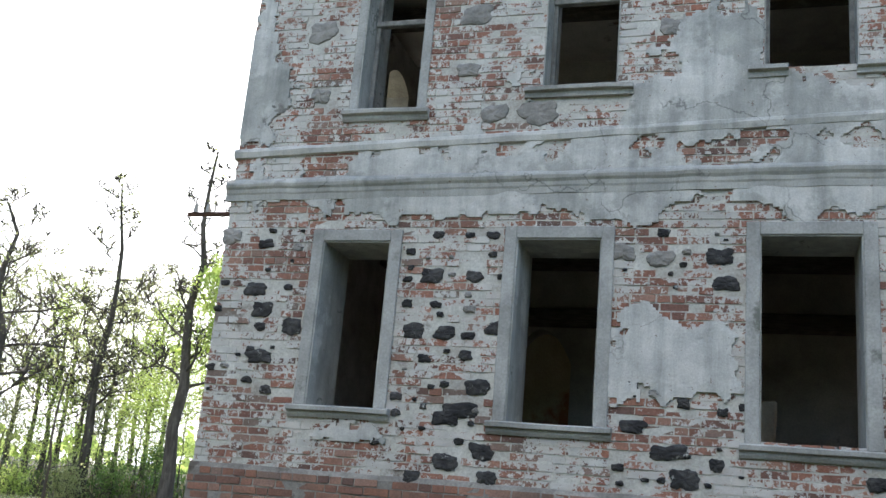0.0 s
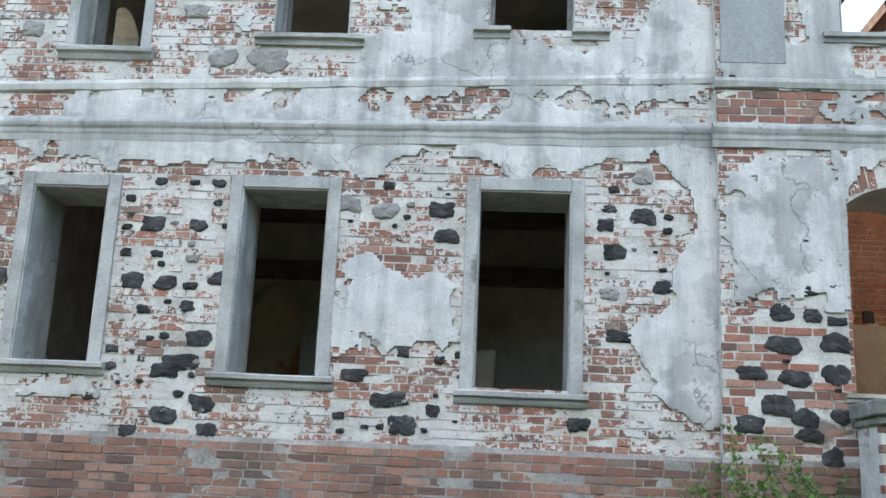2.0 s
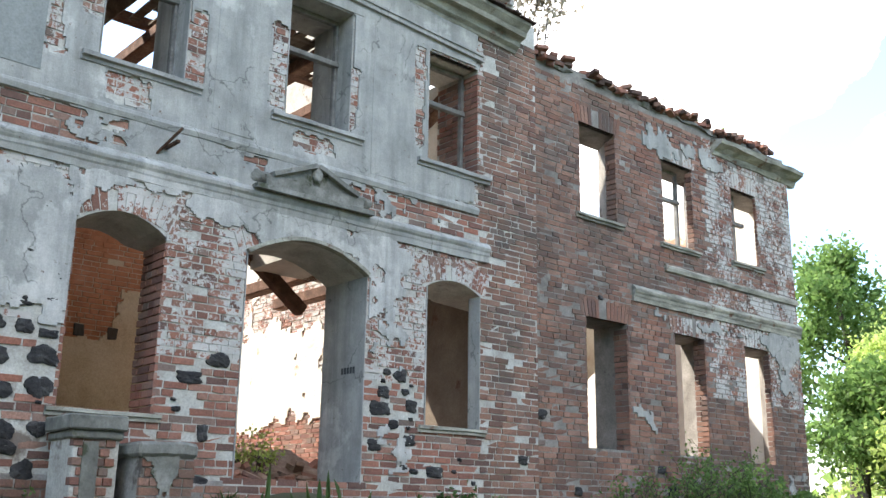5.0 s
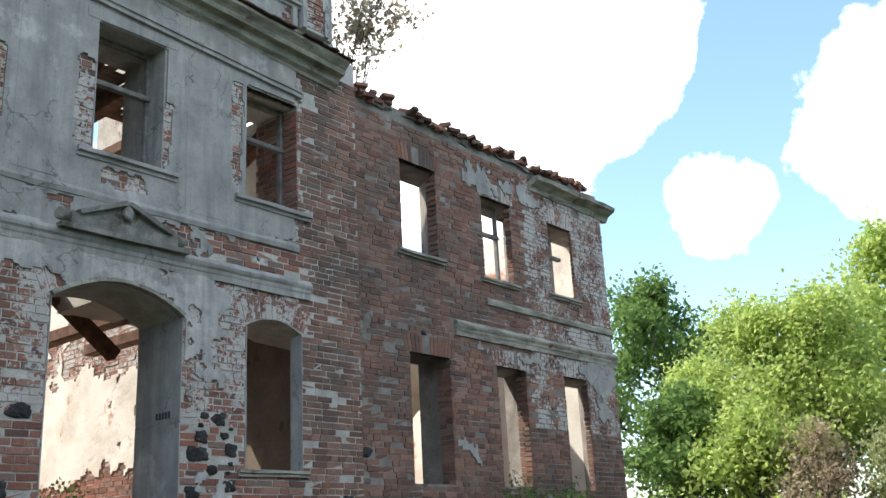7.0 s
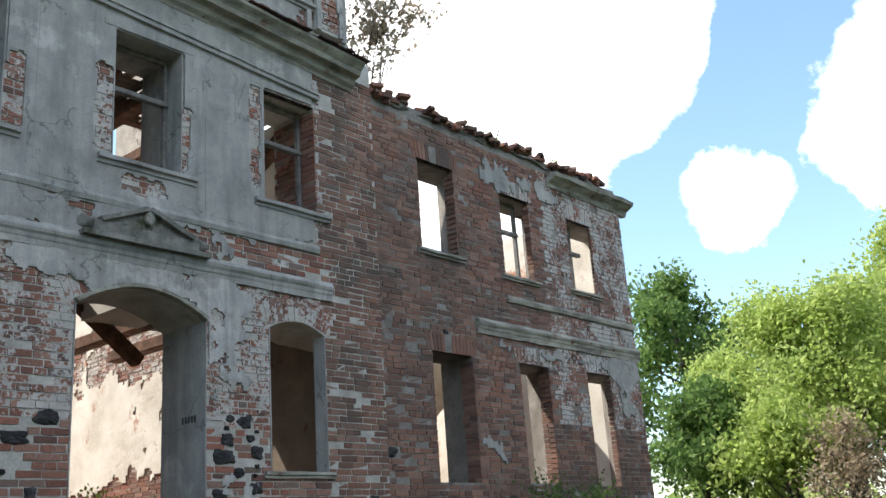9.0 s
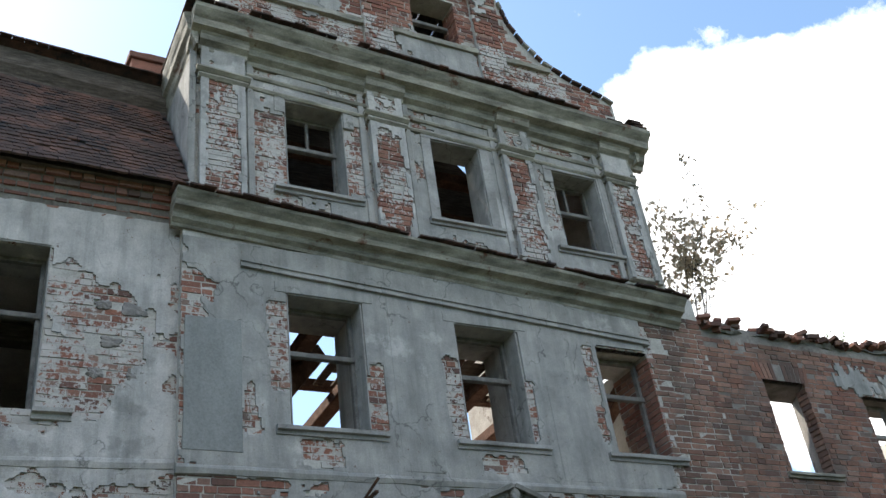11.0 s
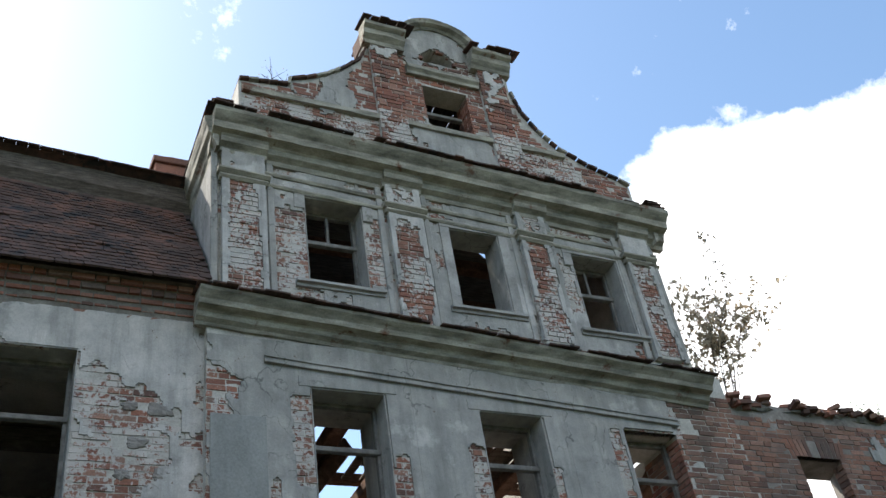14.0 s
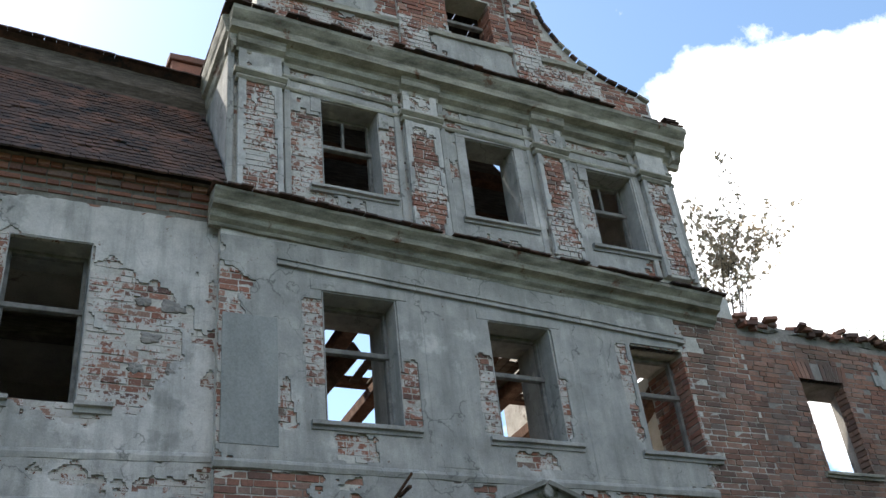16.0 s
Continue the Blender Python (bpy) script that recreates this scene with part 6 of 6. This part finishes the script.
tree("leafy sapling at the wood's edge", by_bearing(80.5, 29), 5.8, 0.12, 6, LEAF_SPRING, 0.15, 14000, 4, 0.1, 0.8, 0.42, puff=0.55)
tree("thin shrub with reddish dry twigs", by_bearing(72.3, 24), 2.4, 0.06, 7, LEAF_BROWN, 0.10, 4200, 4, 0.05, 0.9, 0.5, "shrubs", puff=0.35)
tree("thin shrub with yellow green buds", by_bearing(77.5, 24), 2.9, 0.06, 8, LEAF_PALE, 0.12, 7000, 4, 0.05, 0.9, 0.5, "shrubs", puff=0.4)
tree("thin shrub with reddish dry twigs", by_bearing(80.5, 23), 2.6, 0.06, 9, LEAF_BROWN, 0.10, 3800, 4, 0.05, 0.9, 0.5, "shrubs", puff=0.35)
tree("dark leafy bush at the house corner", by_bearing(64.5, 27), 3.3, 0.08, 10, LEAF_DARK, 0.18, 8000, 4, 0.05, 0.9, 0.5, "shrubs", puff=0.5)
tree("dark leafy bush under the trees", by_bearing(69.0, 25), 2.6, 0.07, 11, LEAF_SPRING, 0.16, 7000, 4, 0.05, 0.9, 0.5, "shrubs", puff=0.45)
tree("tall leafy tree behind the young growth", by_bearing(72.5, 46), 7.0, 0.26, 12, LEAF_DARK, 0.32, 12000, 4, 0.2, 0.8, 0.45, puff=0.8)
tree("tall leafy tree behind the young growth", by_bearing(83.5, 40), 8.3, 0.26, 13, LEAF_SPRING, 0.32, 12000, 4, 0.2, 0.8, 0.45, puff=0.8)
# pond side: bare trunks, budding trees and thickets
tree("tall thin dying tree with bare top", by_bearing(-35.3, 47), 18.0, 0.34, 21, LEAF_PALE, 0.12, 500, 4, 0.3, 0.8, 0.13, "pond trees", 0.4, 0.4, twig=0.03, more=10)
tree("slanting dark trunk at the pond", by_bearing(-33.6, 47), 12.0, 0.32, 22, LEAF_SPRING, 0.22, 5000, 4, 0.45, 0.8, 0.22, "pond trees", 0.3, 0.6, lean=(0.05, 0.0))
tree("tall slender tree with sparse buds", by_bearing(-40.3, 50), 16.0, 0.26, 23, LEAF_PALE, 0.12, 2200, 4, 0.25, 0.8, 0.17, "pond trees", 0.4, 0.5, twig=0.028, more=10)
tree("bare branching tree with first leaves", by_bearing(-46.5, 48), 14.0, 0.36, 24, LEAF_PALE, 0.12, 1600, 4, 0.3, 0.9, 0.32, "pond trees", 0.45, 0.5, twig=0.03, more=6)
for k, (az, d, h, n, m) in enumerate(((-43.5, 58, 11, 1600, LEAF_PALE), (-38.5, 60, 11.5, 1800, LEAF_PALE), (-36.8, 56, 9.5, 3500, LEAF_SPRING), (-48.5, 60, 11, 1800, LEAF_PALE), (-41.8, 62, 12, 1400, LEAF_PALE), (-32.5, 58, 10, 6000, LEAF_SPRING), (-50.5, 52, 9, 4000, LEAF_SPRING), (-37.6, 64, 13, 2200, LEAF_PALE), (-39.3, 57, 10, 2000, LEAF_PALE), (-42.6, 55, 9.5, 2400, LEAF_SPRING), (-44.6, 61, 12.5, 2000, LEAF_PALE), (-45.8, 56, 10, 2600, LEAF_PALE), (-35.9, 62, 12, 2600, LEAF_PALE), (-47.4, 57, 11, 2200, LEAF_SPRING), (-40.8, 54, 9, 1800, LEAF_PALE))):
    tree("budding woodland tree beyond the pond", by_bearing(az, d), h, 0.15, 30 + k, m, 0.14, int(n * 1.3), 4, 0.22, 0.85, 0.24, "woodland trees", 0.4, 0.8, twig=0.028, more=4)
for k, (az, d, h, n, m) in enumerate(((-37.2, 50, 5.2, 9000, LEAF_SPRING), (-39.6, 52, 3.8, 5000, LEAF_PALE), (-42.3, 51, 4.2, 5000, LEAF_SPRING), (-45.0, 53, 3.6, 5000, LEAF_PALE), (-34.6, 52, 5.6, 8000, LEAF_SPRING), (-47.5, 50, 3.2, 5000, LEAF_SPRING), (-49.5, 51, 3.5, 4000, LEAF_PALE), (-36.0, 49, 2.2, 4000, LEAF_DARK), (-38.4, 49, 1.8, 3000, LEAF_DARK), (-41.0, 49, 1.5, 3000, LEAF_PALE), (-44.0, 49, 1.4, 3000, LEAF_SPRING))):
    tree("light green thicket on the pond bank", by_bearing(az, d), h, 0.05, 50 + k, m, 0.12, int(n * 0.55), 4, 0.05, 0.9, 0.45, "thickets", 0.3, 0.75)
tree("leafless sapling at the water's edge", by_bearing(-42.5, 15), 3.0, 0.025, 70, LEAF_PALE, 0.05, 120, 3, 0.3, 0.8, 0.2, "shrubs", 0.3, 0.2)
# far woods all round, uncountable
rng = np.random.default_rng(9)
far_t, far_h = rng.uniform(0, 2 * np.pi, 16000), rng.random(16000)
far_r = 95 + 25 * rng.random(16000)
hh = 5 + 2 * np.sin(far_t * 23) + 1.5 * np.sin(far_t * 57)
far_c = np.stack([far_r * np.sin(far_t), far_r * np.cos(far_t), 1.0 + far_h ** 0.8 * hh], -1)
tagged(leaves_mesh("far_woods", far_c, 1.3, LEAF_SPRING, None, 3, narrow=0.8), "hazy line of distant green woods", "woods", kind="stuff")

# unseen wood added south of the lawn, blocks low sky light from the front
rng = np.random.default_rng(19)
wood_a, wood_r, wood_h = rng.uniform(-1.9, 1.9, 15000), rng.uniform(21, 31, 15000), rng.random(15000)
wood_top = 10.5 + 1.8 * np.sin(wood_a * 9) + 1.2 * np.sin(wood_a * 23)
wood_c = np.stack([3 + wood_r * np.sin(wood_a) * 1.5, -wood_r * np.cos(wood_a * 0.62), 0.4 + wood_h ** 0.8 * wood_top], -1)
tagged(leaves_mesh("south_woods", wood_c, 1.5, LEAF_DARK, None, 5, narrow=0.8), "unseen leafy wood added to block low sky light", "woods", kind="stuff")

# bank vegetation, reeds, grass
rng = np.random.default_rng(4)


def blades(name, pts, length, mat, label, seed, spread=0.35, width=0.02, cat="grass"):
    r = np.random.default_rng(seed)
    n = len(pts)
    l = length * r.uniform(0.5, 1.3, n)
    a = r.uniform(0, 2 * np.pi, n)
    off = np.stack([np.cos(a), np.sin(a), np.zeros(n)], -1)
    side = np.stack([-np.sin(a), np.cos(a), np.zeros(n)], -1) * width
    bend = off * (l * spread * r.uniform(0.1, 1.0, n))[:, None]
    up = np.stack([np.zeros(n), np.zeros(n), l], -1)
    v = np.stack([pts - side, pts + side, pts + bend * 0.4 + up * 0.6 + side * 0.7, pts + bend + up * 0.95, pts + bend * 0.4 + up * 0.6 - side * 0.7], 1).reshape(-1, 3)
    f = np.arange(5 * n).reshape(n, 5)
    return tagged(raw(name, v.tolist(), f.tolist(), mat), label, cat, kind="stuff")


def scatter(n, x0, x1, y0, y1, test=None):
    x, y = rng.uniform(x0, x1, n), rng.uniform(y0, y1, n)
    keep = np.ones(n, bool) if test is None else test(x, y)
    x, y = x[keep], y[keep]
    return np.stack([x, y, ground_z(x, y) - 0.02], -1)


outside = lambda x, y: ~((x > W0 - 0.1) & (x < W3 + 0.1) & (y > 9.3)) & (pond_depth(x, y) < -0.02)
blades("grass", np.concatenate([scatter(16000, 2.5, 18, 8.5, 9.33, lambda x, y: np.abs(x - 6.95) > 0.95), scatter(6000, -7, 3, 7.5, 9.4)]), 0.22, GRASS, "tufts of fresh grass at the foot of the wall", 2, 0.6, 0.008)
mound = scatter(15000, 5.4, 10.5, 8.3, 9.3, lambda x, y: (fbm(x, y, 1.4, 3) > -0.05) & ~((np.abs(x - 6.95) < 0.95)))
blades("tall_grass", mound, 0.2, GRASS, "thick tall grass beside the doorstep", 6, 0.8, 0.006)
blades("meadow_grass", scatter(26000, -40, 45, -10, 60, outside), 0.35, GRASS, "rough meadow grass", 8, 0.5, 0.03)
bank = scatter(40000, -48, -6, 8, 56, lambda x, y: (pond_depth(x, y) < 0.04) & (pond_depth(x, y) > -0.55) & ~((x > W0 - 0.2) & (y > 9.3)) & (np.hypot(x, y) > 19))
blades("reeds", bank[::4], 0.5, REED, "dry reeds and grass along the pond", 5, 0.5, 0.03)
blades("bank_grass", bank[1::2], 0.45, GRASS, "green grass on the pond bank", 7, 0.5, 0.03)


def bush(label, at, height, seed, leaf, size, count, spread=0.45, stems=9, group="bushes at the wall"):
    rnd = random.Random(seed)
    e = tagged(new("bush"), label, "bush", group)
    e.location = at
    verts, faces, tips = [], [], []
    for k in range(stems):
        a = rnd.random() * 6.28
        grow(rnd, (0.1 * math.cos(a), 0.05 * math.sin(a), -0.08), (math.cos(a) * spread, math.sin(a) * spread * 0.6 - 0.1, 1), height * rnd.uniform(0.6, 1.05), 0.010, 1, verts, faces, tips, 0.7, 0.2, (4, 7), 0.25)
    raw("stem", verts, faces, BARK, e, "", True)
    r = np.random.default_rng(seed)
    t = np.array([tuple(p) for p in tips])
    leaves_mesh("foliage", t[r.integers(0, len(t), count)] + r.normal(0, 0.05, (count, 3)), size, leaf, e, seed)
    return e


def foot(x, y):
    return (x, y, float(ground_z(x, y)))


bush("bright green elder shoots against the plinth", foot(2.75, 8.95), 1.15, 1, LEAF_DARK, 0.065, 2600, 0.6, 8)
bush("bright green elder shoots against the plinth", foot(3.3, 9.05), 1.45, 2, LEAF_DARK, 0.065, 1700, 0.3, 6)
bush("low green elder shoots at the wall", foot(2.3, 9.0), 0.9, 3, LEAF_DARK, 0.06, 700, 0.5, 6)
bush("low weeds below the windows", foot(1.7, 9.1), 0.8, 14, LEAF_DARK, 0.06, 500, 0.5, 6)
bush("dark green bush growing at the brick wall", foot(13.6, 8.9), 1.23, 4, LEAF_DARK, 0.065, 1000, 0.6, 8)
bush("dark green bush growing at the brick wall", foot(14.5, 8.9), 1.43, 5, LEAF_DARK, 0.065, 1100, 0.55, 8)
bush("dark green bush growing at the brick wall", foot(12.6, 9.0), 0.98, 6, LEAF_DARK, 0.06, 800, 0.5, 8)
bush("leafy sprig beside the doorway", foot(9.1, 9.05), 0.7, 7, GRASS, 0.075, 1100, 0.5, 8)
bush("leafy sprig beside the doorway", foot(9.9, 9.05), 0.55, 8, LEAF_PALE, 0.07, 900, 0.5, 8)
bush("dark green bush at the far corner", foot(15.8, 8.95), 1.17, 9, LEAF_DARK, 0.09, 1800, 0.5, 10)
bush("dark green bush at the far corner", foot(17.2, 8.95), 0.7, 10, LEAF_DARK, 0.09, 1500, 0.5, 9)
bush("low weeds at the wall", foot(11.4, 9.1), 0.6, 11, LEAF_DARK, 0.07, 1100, 0.5, 8)
bush("green plant growing in the ruined hall", (7.6, 11.6, FLOOR + 0.1), 0.6, 12, LEAF_SPRING, 0.07, 500, 0.4, 7)
# plants on the wall head
bush("small birch sapling growing on the wall top", (11.35, 9.75, 8.72), 2.6, 90, LEAF_BROWN, 0.105, 1600, 0.34, 9, "wall plants")
for k, (x, h) in enumerate(((12.6, 0.25), (14.2, 0.5), (15.3, 0.3), (16.1, 0.35), (16.9, 0.3), (17.6, 0.2))):
    bush("weed growing on the broken wall top", (x, FRONT + 0.2, 8.62 if x < 17 else 8.48), h, 100 + k, LEAF_DARK, 0.05, 160, 0.4, 4, "wall weeds")
bush("dry stalks on the gable shoulder", (3.9, MID + 0.2, 13.66), 0.5, 120, REED, 0.03, 20, 0.6, 4, "wall weeds")

# ---- piers of the lost steps ----
pier = thing("stone_pier", "weathered brick and stone pier of the old steps", "pier", "", (4.25, 8.85, 0))
pier.scale = (0.84, 0.9, 1)
part("shaft", rough_up(box(-0.22, 0.30, -0.19, 0.45, 0.5, 2.26, 0.012), 0.012, 4, 4), MORTAR, pier)
rs = random.Random(2)
for c in range(15):
    x = -0.225 + (0.06 if c % 2 else 0)
    for k, l in enumerate((0.25, 0.12, 0.12) if c % 2 else (0.12, 0.25, 0.12)):
        if x + l < 0.32:
            me = box(x, x + l - 0.012, -0.205 - rs.random() * 0.01, -0.1, 0.92 + c * COURSE, 0.92 + c * COURSE + 0.073, 0.005)
            part("brick", me, rs.choice((BRICK, BRICK_BARE)), pier)
        x += l
part("cap", rough_up(box(-0.31, 0.34, -0.3, 0.45, 2.30, 2.44, 0.015), 0.012, 4, 4), PIER, pier)
part("cap_moulding", rough_up(box(-0.26, 0.32, -0.25, 0.45, 2.22, 2.30, 0.015), 0.01, 4, 3), PIER, pier)
part("plaster_strip", rough_up(box(-0.12, 0.06, -0.225, -0.19, 0.9, 2.2, 0.006), 0.01, 6, 4), PIER, pier)
low = thing("cheek_wall", "broken rendered cheek wall of the old steps", "wall", "", (4.9, 8.6, 0))
low.scale = (0.8, 0.9, 0.99)
part("body", rough_up(box(-0.36, 0.30, -0.22, 0.75, 0.8, 2.12, 0.01), 0.008, 3, 5), MORTAR_DARK, low)
cheek_skin = Skin(-0.235, -0.2, 2.0, 1.2, 9.0)
cheek_skin.patch(-0.2, 0.06, 0.8, 2.1, 0.55, 0.12).patch(-0.4, 0.4, 1.9, 2.2, 0.3, 0.1)
plaster_sheet(cheek_skin, -0.37, 0.31, 0.85, 2.11, low, [], 0.03, PIER)
lay_bricks(cheek_skin, -0.37, 0.31, 0.85, 2.1, low, [], lambda x, z: BRICK_DARK, None, 0, 61)
part("coping", rough_up(box(-0.42, 0.32, -0.28, 0.75, 2.10, 2.24, 0.03), 0.025, 4, 4), PIER, low)
part("foot_block", rough_up(box(0.2, 0.5, -0.1, 0.7, 0.8, 1.72, 0.03), 0.02, 4, 3), PIER, low)
tagged(part("doorstep", rough_up(box(6.06, 7.8, MID + 0.02, FRONT + THICK, 1.55, 1.93, 0.03), 0.02, 3, 5), PIER), "worn stone doorstep covered with dirt", "step")

# ---- cable bracket on the corner ----
br = thing("cable_bracket", "rusty iron cable bracket with insulators on the house corner", "bracket", "", (W0, FRONT + 0.25, 4.86))
part("arm", box(-0.72, 0.02, -0.02, 0.02, -0.025, 0.025, 0.004), IRON, br)
for x in (-0.62, -0.45):
    bm = bmesh.new()
    bmesh.ops.create_cone(bm, segments=10, radius1=0.035, radius2=0.02, depth=0.11, cap_ends=True)
    bmesh.ops.translate(bm, vec=(x, 0, 0.08), verts=bm.verts)
    part("insulator", bm, TRIM, br, "white porcelain insulator")
